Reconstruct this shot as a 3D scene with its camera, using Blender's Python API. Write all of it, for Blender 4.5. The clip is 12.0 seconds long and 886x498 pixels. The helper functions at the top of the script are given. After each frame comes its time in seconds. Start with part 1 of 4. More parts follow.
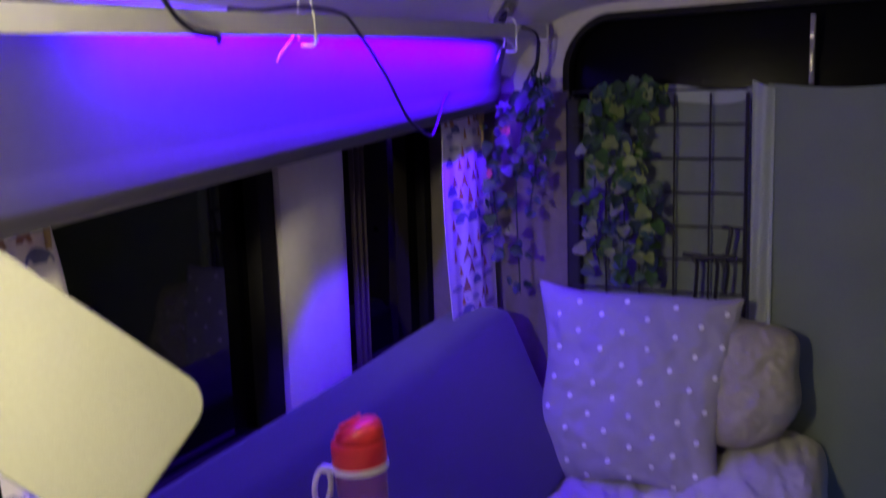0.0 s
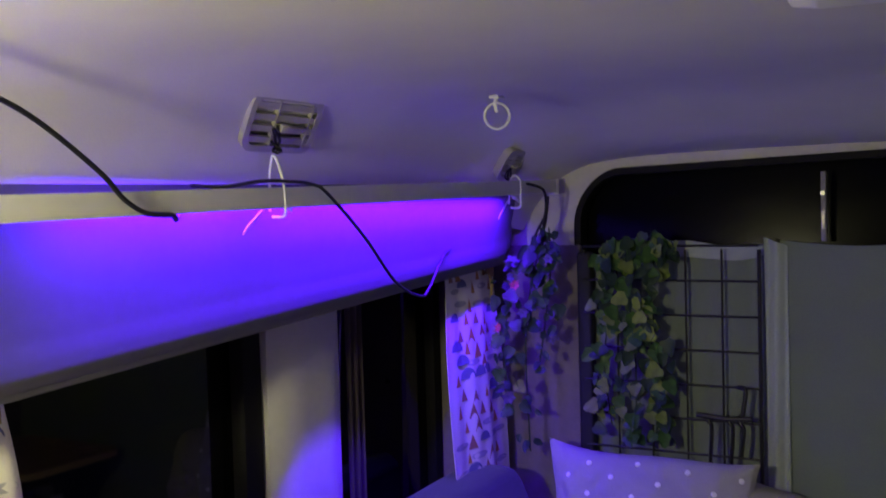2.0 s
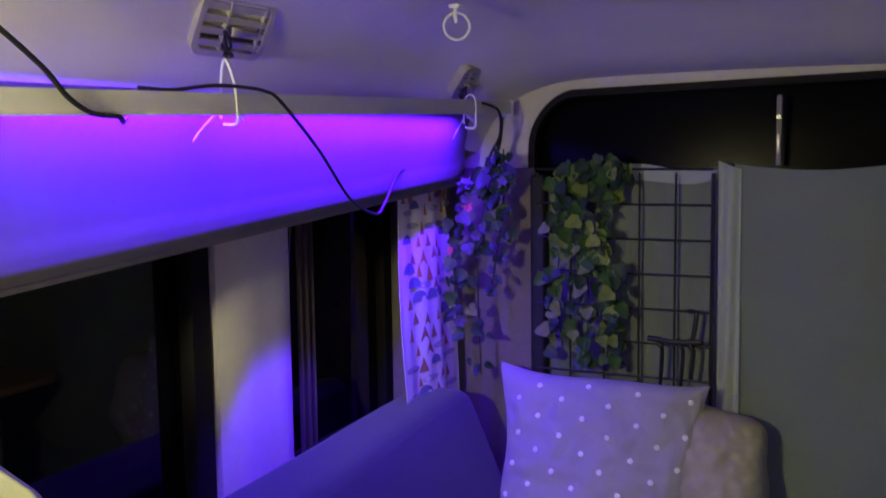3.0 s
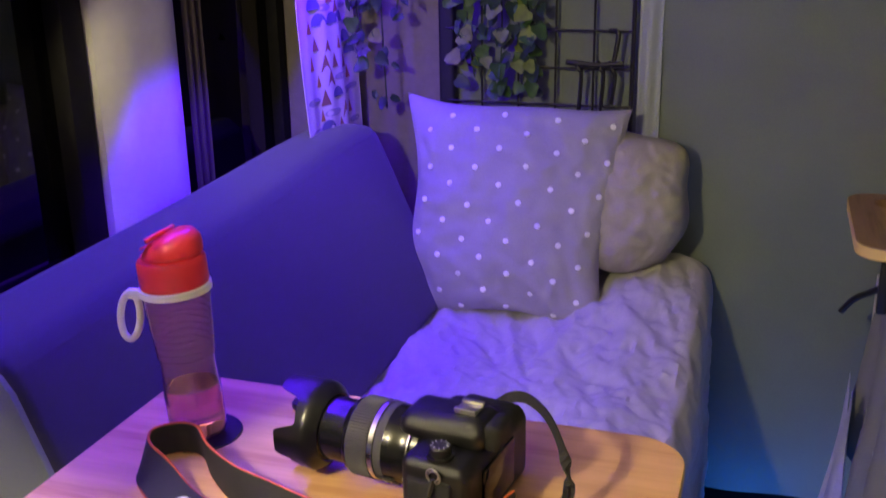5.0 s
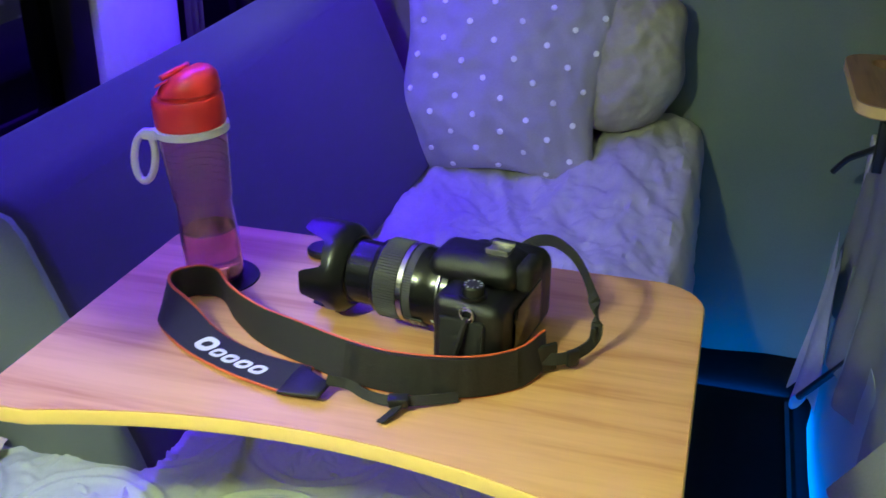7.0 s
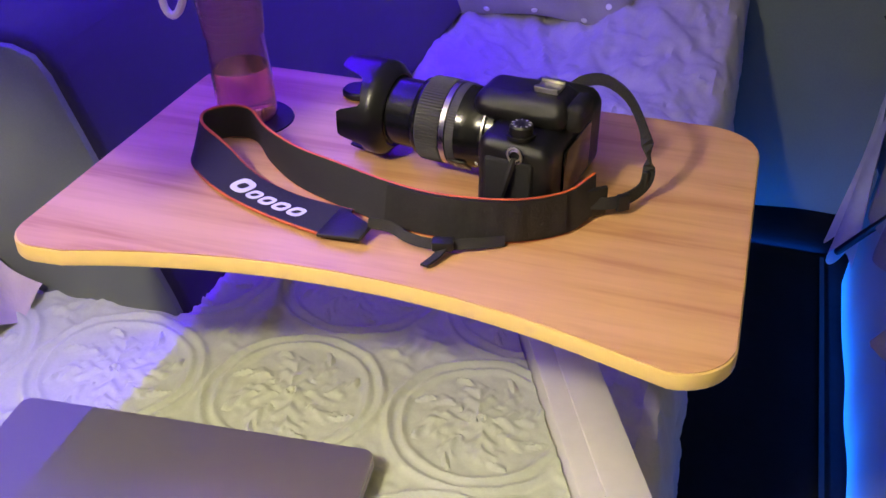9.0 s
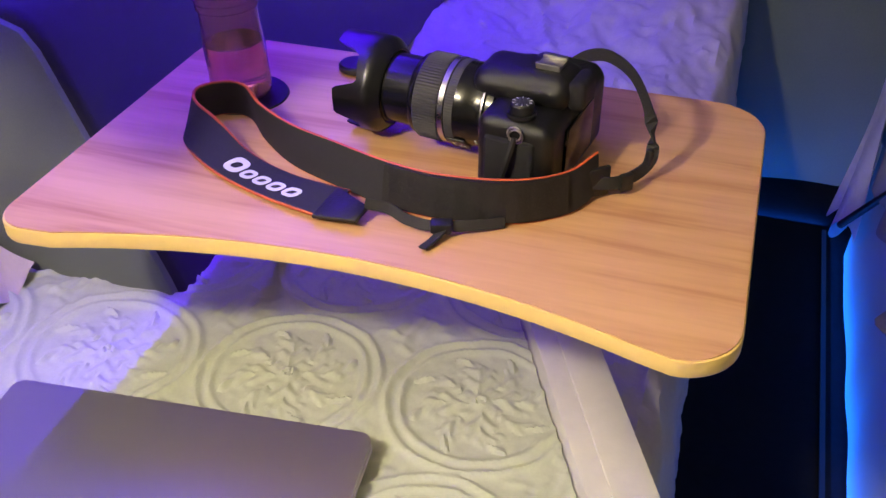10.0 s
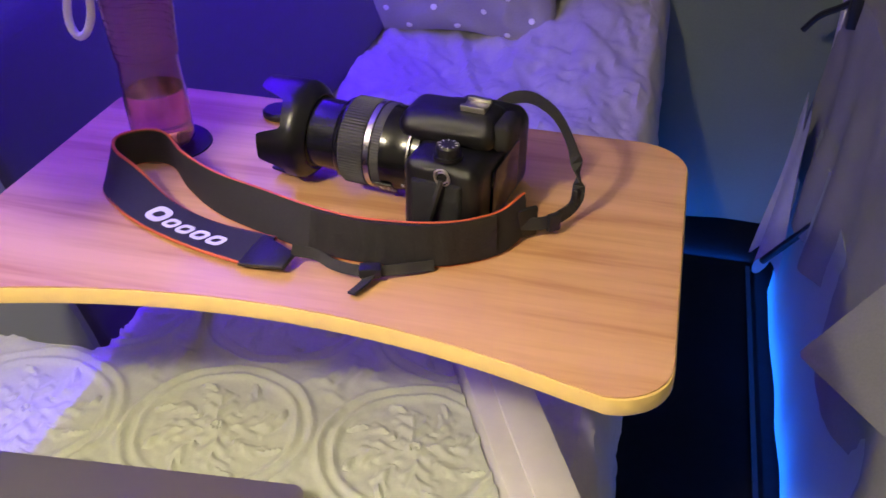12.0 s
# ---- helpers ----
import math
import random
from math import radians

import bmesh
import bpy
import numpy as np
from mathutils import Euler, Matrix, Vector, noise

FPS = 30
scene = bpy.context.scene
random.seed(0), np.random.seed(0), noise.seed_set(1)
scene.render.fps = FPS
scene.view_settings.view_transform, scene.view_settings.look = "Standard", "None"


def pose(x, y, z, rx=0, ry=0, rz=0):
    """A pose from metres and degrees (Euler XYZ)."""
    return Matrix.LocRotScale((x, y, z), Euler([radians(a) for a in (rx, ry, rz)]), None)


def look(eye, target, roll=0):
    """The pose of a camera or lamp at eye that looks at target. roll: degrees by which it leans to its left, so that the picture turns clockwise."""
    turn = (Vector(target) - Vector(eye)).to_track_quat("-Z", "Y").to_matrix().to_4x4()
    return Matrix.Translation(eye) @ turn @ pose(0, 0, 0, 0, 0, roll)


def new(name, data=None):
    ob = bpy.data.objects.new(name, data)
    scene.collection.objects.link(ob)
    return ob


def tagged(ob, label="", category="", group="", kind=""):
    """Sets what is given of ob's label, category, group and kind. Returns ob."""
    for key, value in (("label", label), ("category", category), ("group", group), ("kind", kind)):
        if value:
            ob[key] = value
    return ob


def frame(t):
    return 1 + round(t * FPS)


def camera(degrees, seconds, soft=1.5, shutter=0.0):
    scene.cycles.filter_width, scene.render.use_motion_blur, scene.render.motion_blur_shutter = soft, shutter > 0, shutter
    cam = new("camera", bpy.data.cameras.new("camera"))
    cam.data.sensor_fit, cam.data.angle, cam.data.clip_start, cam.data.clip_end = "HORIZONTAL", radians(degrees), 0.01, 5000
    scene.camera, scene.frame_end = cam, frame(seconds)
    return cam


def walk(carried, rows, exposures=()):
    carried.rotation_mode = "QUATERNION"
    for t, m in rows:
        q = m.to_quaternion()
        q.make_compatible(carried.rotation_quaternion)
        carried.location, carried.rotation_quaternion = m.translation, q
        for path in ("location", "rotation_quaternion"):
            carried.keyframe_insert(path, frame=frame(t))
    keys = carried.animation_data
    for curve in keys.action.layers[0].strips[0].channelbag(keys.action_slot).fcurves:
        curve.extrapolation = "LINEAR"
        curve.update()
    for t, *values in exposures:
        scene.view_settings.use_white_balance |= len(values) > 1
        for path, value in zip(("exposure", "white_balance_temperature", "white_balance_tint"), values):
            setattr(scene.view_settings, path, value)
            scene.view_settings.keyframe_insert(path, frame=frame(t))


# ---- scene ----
cam = camera(47.5, 12.0, shutter=0.5)
PATH = [
    (0, (0.401, -0.979, 1.366), (-0.434, 0.807, 1.03), -1.7),
    (0.5, (0.427, -0.931, 1.438), (-0.485, 0.842, 1.272), -3.4),
    (1, (0.481, -0.894, 1.454), (-0.573, 0.804, 1.384), -2.2),
    (1.5, (0.52, -0.886, 1.443), (-0.502, 0.833, 1.415), -1.8),
    (2, (0.529, -0.883, 1.427), (-0.445, 0.861, 1.34), -1.6),
    (2.5, (0.523, -0.872, 1.407), (-0.409, 0.892, 1.253), -0.9),
    (2.7, (0.512, -0.87, 1.403), (-0.399, 0.902, 1.227), -0.7),
    (4.3, (0.358, -0.776, 1.28), (-0.286, 1.057, 0.804), -1.7),
    (4.5, (0.35, -0.766, 1.265), (-0.275, 1.06, 0.739), -1.4),
    (5, (0.353, -0.763, 1.244), (-0.247, 1.038, 0.615), -0.9),
    (5.5, (0.352, -0.762, 1.234), (-0.215, 1.015, 0.512), -0.6),
    (6, (0.345, -0.751, 1.222), (-0.185, 1.006, 0.426), -0.7),
    (6.5, (0.328, -0.769, 1.217), (-0.172, 0.981, 0.388), -1.0),
    (7, (0.291, -0.779, 1.212), (-0.207, 0.955, 0.348), 0.5),
    (7.5, (0.268, -0.777, 1.207), (-0.247, 0.934, 0.308), 1.4),
    (7.7, (0.266, -0.77, 1.195), (-0.242, 0.902, 0.222), 1.1),
    (9.3, (0.264, -0.755, 1.18), (-0.23, 0.816, 0.046), 0.0),
    (9.5, (0.259, -0.742, 1.181), (-0.228, 0.816, 0.025), -0.1),
    (10, (0.258, -0.739, 1.179), (-0.226, 0.817, 0.019), 0.2),
    (10.5, (0.258, -0.736, 1.176), (-0.215, 0.839, 0.038), 0.6),
    (11, (0.258, -0.733, 1.173), (-0.176, 0.875, 0.065), 0.9),
    (11.5, (0.258, -0.737, 1.177), (-0.16, 0.886, 0.086), 1.1),
    (12, (0.258, -0.734, 1.173), (-0.108, 0.908, 0.091), 1.3),
]
walk(cam, [(t, look(eye, target, roll)) for t, eye, target, roll in PATH], [(0.0, -0.4, 6500, 16), (0.6, -0.42, 6600, 22), (1.4, -0.45, 6900, 6), (2.7, -0.25, 7300, -2), (4.3, 0.40, 8400, 12), (5.0, 0.30, 7700, 10), (5.5, 0.2, 6600, -6), (6.2, 0.2, 6500, -36), (7.7, 0.2, 6400, -28), (9.3, 0.08, 6600, 19), (12.0, 0.08, 6700, 18)])

# ---- light ----
world = bpy.data.worlds.new("night")
scene.world = world
world.use_nodes = True
world.node_tree.nodes["Background"].inputs[0].default_value = (0.03, 0.035, 0.06, 1)
world.node_tree.nodes["Background"].inputs[1].default_value = 0.05


def lamp(name, m, kind, power, colour, **sizes):
    data = bpy.data.lights.new(name, kind)
    data.energy, data.color = power, colour
    for key, value in sizes.items():
        if key == "size":
            data.size = value
        elif key == "size_y":
            data.shape, data.size_y = "RECTANGLE", value
        elif key == "radius":
            data.shadow_soft_size = value
        elif key == "spread":
            data.spread = value
    ob = new(name, data)
    ob.matrix_world = m
    return ob


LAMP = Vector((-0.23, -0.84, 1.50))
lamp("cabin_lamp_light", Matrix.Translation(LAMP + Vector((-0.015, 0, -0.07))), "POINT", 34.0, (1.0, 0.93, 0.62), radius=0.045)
VIOLET = (0.056, 0.0, 1.0)
BAR_RISE = 0.019
lamp("strip_light", look((-0.396, -0.02, 1.446), (-0.452, -0.02, 1.361)) @ Matrix.Rotation(math.atan(BAR_RISE), 4, "Y"), "AREA", 60.0, VIOLET, size=2.30, size_y=0.006, spread=radians(156))
BLUE = (0.0, 0.13, 1.0)
lamp("floor_strip_light", look((0.503, 0.40, 0.008), (0.560, 0.40, 0.075)), "AREA", 2.4, BLUE, size=1.5, size_y=0.01)
# Added blue fill for the foot of the rear curtain; no tape here.
lamp("floor_strip_end_light", look((0.40, 1.16, 0.012), (0.40, 1.26, 0.026)), "AREA", 0.34, BLUE, size=0.2, size_y=0.01)

# ---- materials ----
MATS = {}


def mat(name, colour, rough=0.6, metal=0.0, var=0.15, grain=60.0, bump=0.1, bump_scale=300.0, stretch=(1, 1, 1), spec=0.5, sheen=0.0, second=None, patches=6.0):
    """A principled surface with two scales of colour variation and a fine bump."""
    m = bpy.data.materials.new(name)
    m.use_nodes = True
    nt = m.node_tree
    n, l = nt.nodes, nt.links
    b = n["Principled BSDF"]
    b.inputs["Roughness"].default_value, b.inputs["Metallic"].default_value = rough, metal
    b.inputs["Specular IOR Level"].default_value = spec
    b.inputs["Sheen Weight"].default_value = sheen
    tc, mp = n.new("ShaderNodeTexCoord"), n.new("ShaderNodeMapping")
    mp.inputs["Scale"].default_value = stretch
    l.new(tc.outputs["Object"], mp.inputs["Vector"])
    big, small = n.new("ShaderNodeTexNoise"), n.new("ShaderNodeTexNoise")
    big.inputs["Scale"].default_value, small.inputs["Scale"].default_value = patches, grain
    small.inputs["Detail"].default_value = 6
    add = n.new("ShaderNodeMath")
    add.operation = "ADD"
    l.new(mp.outputs[0], big.inputs["Vector"])
    l.new(mp.outputs[0], small.inputs["Vector"])
    l.new(big.outputs["Fac"], add.inputs[0])
    l.new(small.outputs["Fac"], add.inputs[1])
    ramp = n.new("ShaderNodeValToRGB")
    ramp.color_ramp.elements[0].position, ramp.color_ramp.elements[1].position = 0.35, 0.65
    half = n.new("ShaderNodeMath")
    half.operation = "MULTIPLY"
    half.inputs[1].default_value = 0.5
    l.new(add.outputs[0], half.inputs[0])
    l.new(half.outputs[0], ramp.inputs[0])
    dark = second or tuple(c * (1 - var) for c in colour)
    light = tuple(min(1, c * (1 + (0 if second else var))) for c in colour)
    ramp.color_ramp.elements[0].color, ramp.color_ramp.elements[1].color = (*dark, 1), (*light, 1)
    l.new(ramp.outputs[0], b.inputs["Base Color"])
    if bump:
        tex, bp = n.new("ShaderNodeTexNoise"), n.new("ShaderNodeBump")
        tex.inputs["Scale"].default_value = bump_scale
        bp.inputs["Strength"].default_value, bp.inputs["Distance"].default_value = bump, 0.002
        l.new(mp.outputs[0], tex.inputs["Vector"])
        l.new(tex.outputs["Fac"], bp.inputs["Height"])
        l.new(bp.outputs[0], b.inputs["Normal"])
    MATS[name] = m
    return m


def glow(name, colour, strength, base=0.8):
    m = bpy.data.materials.new(name)
    m.use_nodes = True
    b = m.node_tree.nodes["Principled BSDF"]
    b.inputs["Base Color"].default_value = (base, base, base, 1)
    b.inputs["Emission Color"].default_value, b.inputs["Emission Strength"].default_value = (*colour, 1), strength
    return m


def clear(name, colour, rough=0.02, ior=1.45):
    m = bpy.data.materials.new(name)
    m.use_nodes = True
    b = m.node_tree.nodes["Principled BSDF"]
    b.inputs["Base Color"].default_value = (*colour, 1)
    b.inputs["Roughness"].default_value, b.inputs["IOR"].default_value, b.inputs["Transmission Weight"].default_value = rough, ior, 1.0
    return m


LINER = mat("headliner_fabric", (0.70, 0.68, 0.57), 0.95, var=0.05, grain=400, bump=0.25, bump_scale=900, spec=0.1)
PANEL = mat("cream_trim_plastic", (0.62, 0.60, 0.55), 0.6, var=0.04, bump=0.08, bump_scale=700, spec=0.3)
DUCT = mat("grey_duct_plastic", (0.115, 0.11, 0.105), 0.6, var=0.05, bump=0.08, bump_scale=700, spec=0.25)
GREYTRIM = mat("grey_trim_plastic", (0.22, 0.21, 0.20), 0.6, var=0.08, bump=0.1, bump_scale=600)
TAUPE = mat("taupe_pillar_trim", (0.20, 0.17, 0.14), 0.75, var=0.1, bump=0.1)
BLACKPL = mat("black_plastic", (0.012, 0.012, 0.013), 0.45, var=0.2, bump=0.12, bump_scale=900)
BLACKRUB = mat("black_rubber", (0.01, 0.01, 0.011), 0.7, var=0.25, bump=0.2, bump_scale=500)
HEADER = mat("rear_header_trim", (0.60, 0.58, 0.49), 0.8, var=0.06, bump=0.1)
SEAL = mat("window_seal_rubber", (0.008, 0.0075, 0.007), 0.7, var=0.2, bump=0.1, spec=0.2)
FLOORM = mat("dark_floor_mat", (0.008, 0.009, 0.011), 0.85, var=0.3, bump=0.4, bump_scale=400, spec=0.2)
GLASS = mat("night_window_glass", (0.004, 0.004, 0.005), 0.03, var=0.0, bump=0.0, spec=0.5)
NAVY = mat("charcoal_upholstery", (0.023, 0.020, 0.038), 0.9, var=0.12, grain=500, bump=0.35, bump_scale=1400, sheen=0.3, spec=0.2)
# Seat grey; on the sofa's end it paints lamp light into the upholstery.
GREYUP = mat("grey_upholstery", (0.14, 0.16, 0.16), 0.9, var=0.1, grain=600, bump=0.35, bump_scale=1400, sheen=0.3, spec=0.2)
SHEET = mat("pale_cotton_sheet", (0.50, 0.49, 0.44), 0.9, var=0.06, grain=200, bump=0.15, bump_scale=700, sheen=0.2, spec=0.15)
QUILTM = mat("white_embossed_quilt", (0.54, 0.58, 0.47), 0.85, var=0.05, grain=300, bump=0.15, bump_scale=900, sheen=0.2, spec=0.2)
LINEN = mat("grey_linen", (0.37, 0.36, 0.36), 0.92, var=0.07, grain=350, bump=0.25, bump_scale=1000, sheen=0.2, spec=0.15)
OLIVE = mat("olive_cotton", (0.40, 0.38, 0.28), 0.92, var=0.06, grain=250, bump=0.2, bump_scale=900, spec=0.15)
DOT = mat("white_print", (0.90, 0.90, 0.88), 0.9, var=0.03, bump=0.1)
CURT = mat("grey_blackout_curtain", (0.19, 0.225, 0.18), 0.9, var=0.06, grain=300, bump=0.25, bump_scale=800, spec=0.15)
SHEER = mat("pale_curtain", (0.38, 0.43, 0.38), 0.9, var=0.05, grain=300, bump=0.2, bump_scale=800, spec=0.15)
WIRE = mat("black_coated_wire", (0.012, 0.012, 0.014), 0.4, var=0.1, bump=0.05)
CABLE = mat("black_cable", (0.012, 0.012, 0.012), 0.5, var=0.1, bump=0.05)
WHITEPL = mat("white_plastic", (0.78, 0.77, 0.72), 0.4, var=0.03, bump=0.05)
WHITEPAINT = mat("white_painted_wood", (0.72, 0.70, 0.68), 0.35, var=0.04, bump=0.06, bump_scale=200)
REARGLASS = mat("rear_window_glass", (0.003, 0.003, 0.004), 0.15, var=0.0, bump=0.0, spec=0.04)


# ---- mesh helpers ----
def thing(name, label, category, at=(0, 0, 0), rz=0.0, group="", kind=""):
    ob = new(name)
    ob.matrix_world = pose(*at, 0, 0, rz)
    bpy.context.view_layer.update()
    return tagged(ob, label, category, group, kind)


def mesh_of(name, bm, material, smooth=True):
    me = bpy.data.meshes.new(name)
    bm.normal_update()
    bm.to_mesh(me)
    bm.free()
    if material:
        me.materials.append(material)
    if smooth:
        me.polygons.foreach_set("use_smooth", [True] * len(me.polygons))
        me.set_sharp_from_angle(angle=radians(38))
    return me


def part(name, bm, material, parent=None, label="", smooth=True):
    """Links a mesh as one object; its coordinates are those of its top parent."""
    ob = new(name, mesh_of(name, bm, material, smooth))
    if parent:
        ob.parent = parent
    if label:
        ob["label"] = label
    return ob


def solid(name, bm, material, label, category="", kind="", group="", smooth=True):
    return tagged(part(name, bm, material, None, "", smooth), label, category, group, kind)


def box(lo, hi, bevel=0.0, seg=2, m=None):
    bm = bmesh.new()
    bmesh.ops.create_cube(bm, size=1)
    for v in bm.verts:
        v.co = Vector((lo[i] + (v.co[i] + 0.5) * (hi[i] - lo[i]) for i in range(3)))
    if bevel:
        bmesh.ops.bevel(bm, geom=bm.edges[:], offset=bevel, segments=seg, profile=0.5, affect="EDGES", clamp_overlap=True)
    if m is not None:
        bm.transform(m)
    return bm


def join(*bms):
    out = bmesh.new()
    for b in bms:
        me = bpy.data.meshes.new("tmp")
        b.to_mesh(me)
        b.free()
        out.from_mesh(me)
        bpy.data.meshes.remove(me)
    return out


def lathe(profile, seg=40, m=None, closed=False):
    """profile: (radius, height) pairs turned round z."""
    bm = bmesh.new()
    rings = []
    for r, z in profile:
        rings.append([bm.verts.new((r * math.cos(2 * math.pi * i / seg), r * math.sin(2 * math.pi * i / seg), z)) for i in range(seg)] if r > 1e-6 else [bm.verts.new((0, 0, z))])
    for a, b in zip(rings, rings[1:]):
        for i in range(seg):
            j = (i + 1) % seg
            if len(a) == 1 and len(b) > 1:
                bm.faces.new((a[0], b[j], b[i]))
            elif len(b) == 1 and len(a) > 1:
                bm.faces.new((a[i], a[j], b[0]))
            elif len(a) > 1:
                bm.faces.new((a[i], a[j], b[j], b[i]))
    bmesh.ops.recalc_face_normals(bm, faces=bm.faces[:])
    if m is not None:
        bm.transform(m)
    return bm


def spline(points, n):
    """n points along a smooth curve through the given ones."""
    p = [Vector(q) for q in points]
    p = [2 * p[0] - p[1]] + p + [2 * p[-1] - p[-2]]
    out = []
    for k in range(n):
        s = k / (n - 1) * (len(p) - 3)
        i = min(int(s), len(p) - 4)
        t = s - i
        a, b, c, d = p[i:i + 4]
        out.append(0.5 * ((2 * b) + (c - a) * t + (2 * a - 5 * b + 4 * c - d) * t * t + (3 * b - a - 3 * c + d) * t ** 3))
    return out


def tube(points, radius, n=40, seg=8, cap=True):
    pts = spline(points, n) if n else [Vector(q) for q in points]
    bm = bmesh.new()
    rings, ref = [], None
    for i, p in enumerate(pts):
        d = (pts[min(i + 1, len(pts) - 1)] - pts[max(i - 1, 0)]).normalized()
        if ref is None:
            ref = d.orthogonal().normalized()
        ref = (ref - d * ref.dot(d)).normalized()
        side = d.cross(ref)
        rings.append([bm.verts.new(p + radius * (math.cos(2 * math.pi * k / seg) * ref + math.sin(2 * math.pi * k / seg) * side)) for k in range(seg)])
    for a, b in zip(rings, rings[1:]):
        for k in range(seg):
            bm.faces.new((a[k], a[(k + 1) % seg], b[(k + 1) % seg], b[k]))
    if cap:
        bm.faces.new(rings[0][::-1])
        bm.faces.new(rings[-1])
    return bm


def sheet(nu, nv, f, thick=0.0):
    """A surface f(u, v) with u, v in 0..1, given a thickness downwards along its normals."""
    bm = bmesh.new()
    g = [[bm.verts.new(f(i / nu, j / nv)) for j in range(nv + 1)] for i in range(nu + 1)]
    for i in range(nu):
        for j in range(nv):
            bm.faces.new((g[i][j], g[i + 1][j], g[i + 1][j + 1], g[i][j + 1]))
    if thick:
        bm.normal_update()
        bmesh.ops.solidify(bm, geom=bm.faces[:], thickness=thick)
    return bm


def prism(outline, z0, z1, bevel=0.0, seg=2):
    """An upright solid over a flat outline of (x, y)."""
    bm = bmesh.new()
    face = bm.faces.new([bm.verts.new((x, y, z0)) for x, y in outline])
    top = bmesh.ops.extrude_face_region(bm, geom=[face])["geom"]
    bmesh.ops.translate(bm, vec=(0, 0, z1 - z0), verts=[v for v in top if isinstance(v, bmesh.types.BMVert)])
    bmesh.ops.recalc_face_normals(bm, faces=bm.faces[:])
    if bevel:
        rim = [e for e in bm.edges if abs(e.verts[0].co.z - e.verts[1].co.z) < 1e-6]
        bmesh.ops.bevel(bm, geom=rim, offset=bevel, segments=seg, profile=0.5, affect="EDGES")
    return bm


def fbm(p, s, octaves=4):
    return noise.fractal(Vector(p) * s, 0.9, 2.0, octaves)


def smooth01(a, b, x):
    t = min(1, max(0, (x - a) / (b - a)))
    return t * t * (3 - 2 * t)

# ---- the van's shell ----
REAR, LEFT, RIGHT, FRONT = 1.34, -0.60, 1.02, -1.95

solid("floor", box((-0.75, FRONT, -0.04), (1.15, 1.40, 0.0)), FLOORM, "black ribbed mat on the van floor", "floor", "structure")


def ceiling_point(u, v):
    x = -0.488 + 1.398 * u
    y = FRONT + (REAR - FRONT) * v
    c = (x - 0.22) / 0.69
    z = 1.625 - 0.125 * abs(c) ** 9.0 - 0.012 * abs(c) ** 2
    z -= 0.095 * smooth01(0.75, 1.37, y) ** 1.4
    return Vector((x, y, z))


solid("ceiling", sheet(90, 60, ceiling_point, -0.02), LINER, "beige fabric headliner curving down at the edges", "ceiling", "structure")


# Side duct panel under the ceiling, lit by the strip, with a rounded end at the back.
PROFILE = [(-0.500, 1.468), (-0.480, 1.458), (-0.462, 1.448), (-0.455, 1.43), (-0.463, 1.38), (-0.470, 1.34), (-0.473, 1.31), (-0.472, 1.29), (-0.473, 1.276), (-0.478, 1.266), (-0.49, 1.262), (-0.54, 1.258), (-0.64, 1.255)]


def panel_point(u, v):
    s = v * (len(PROFILE) - 1)
    i = min(int(s), len(PROFILE) - 2)
    a, b = PROFILE[i], PROFILE[i + 1]
    x, z = a[0] + (b[0] - a[0]) * (s - i), a[1] + (b[1] - a[1]) * (s - i)
    y = FRONT + (1.33 - FRONT) * u
    e = smooth01(1.17, 1.335, y)
    low = smooth01(1.5, 1.25, z)
    z += (0.057 * (y - 0.5) - 0.002) * low + 0.075 * e * low
    x -= 0.09 * e ** 2 * (1 - 0.4 * low)
    return Vector((x, y, z))


solid("wall_left_duct", sheet(90, 48, panel_point, 0.008), DUCT, "grey moulded duct panel along the roof edge", "wall panel", "structure")
solid("trim_window_head", join(sheet(40, 4, lambda u, v: Vector((-0.484 - 0.004 * v, FRONT + 3.2 * u, 1.264 + 0.057 * (FRONT + 3.2 * u - 0.5) - 0.012 * v)), 0.012)), DUCT, "grey trim strip above the side windows", "trim", "structure")

# Left wall: lower lining, window openings with glass, pillars.
solid("wall_left_lower", box((-0.70, FRONT, 0.0), (-0.60, REAR, 0.74), 0.004), GREYTRIM, "grey lower lining of the van side", "wall", "structure")
solid("wall_left_upper", box((-0.72, FRONT, 1.305), (-0.64, REAR, 1.64), 0.004), GREYTRIM, "upper van side behind the duct panel", "wall", "structure")


def side_window(name, y0, y1, label):
    win = thing(name, label, "window", kind="structure")
    part("pane", box((-0.665, y0, 0.74), (-0.655, y1, 1.32)), GLASS, win, "dark tinted glass at night")
    for lo, hi in (((-0.66, y0, 0.72), (-0.63, y0 + 0.035, 1.303)), ((-0.66, y1 - 0.035, 0.72), (-0.63, y1, 1.303)), ((-0.66, y0 + 0.035, 0.72), (-0.63, y1 - 0.035, 0.75))):
        part("seal", box(lo, hi, 0.006), SEAL, win)
    return win


side_window("window_1", -1.40, 0.495, "black side window with a rubber seal")
side_window("window_2", 0.72, 1.17, "black rear side window with a rubber seal")
solid("wall_left_front", box((-0.70, FRONT, 0.72), (-0.63, -1.40, 1.303), 0.004), GREYTRIM, "van side ahead of the window", "wall", "structure")


def pillar_outline():
    pts = []
    for k in range(25):
        u = k / 24
        bulge = 0.028 * (1 - abs(2 * u - 1) ** 4)
        pts.append((-0.64 + bulge + 0.035, 0.50 + 0.215 * u))
    return [(-0.68, 0.50)] + pts + [(-0.68, 0.715)]


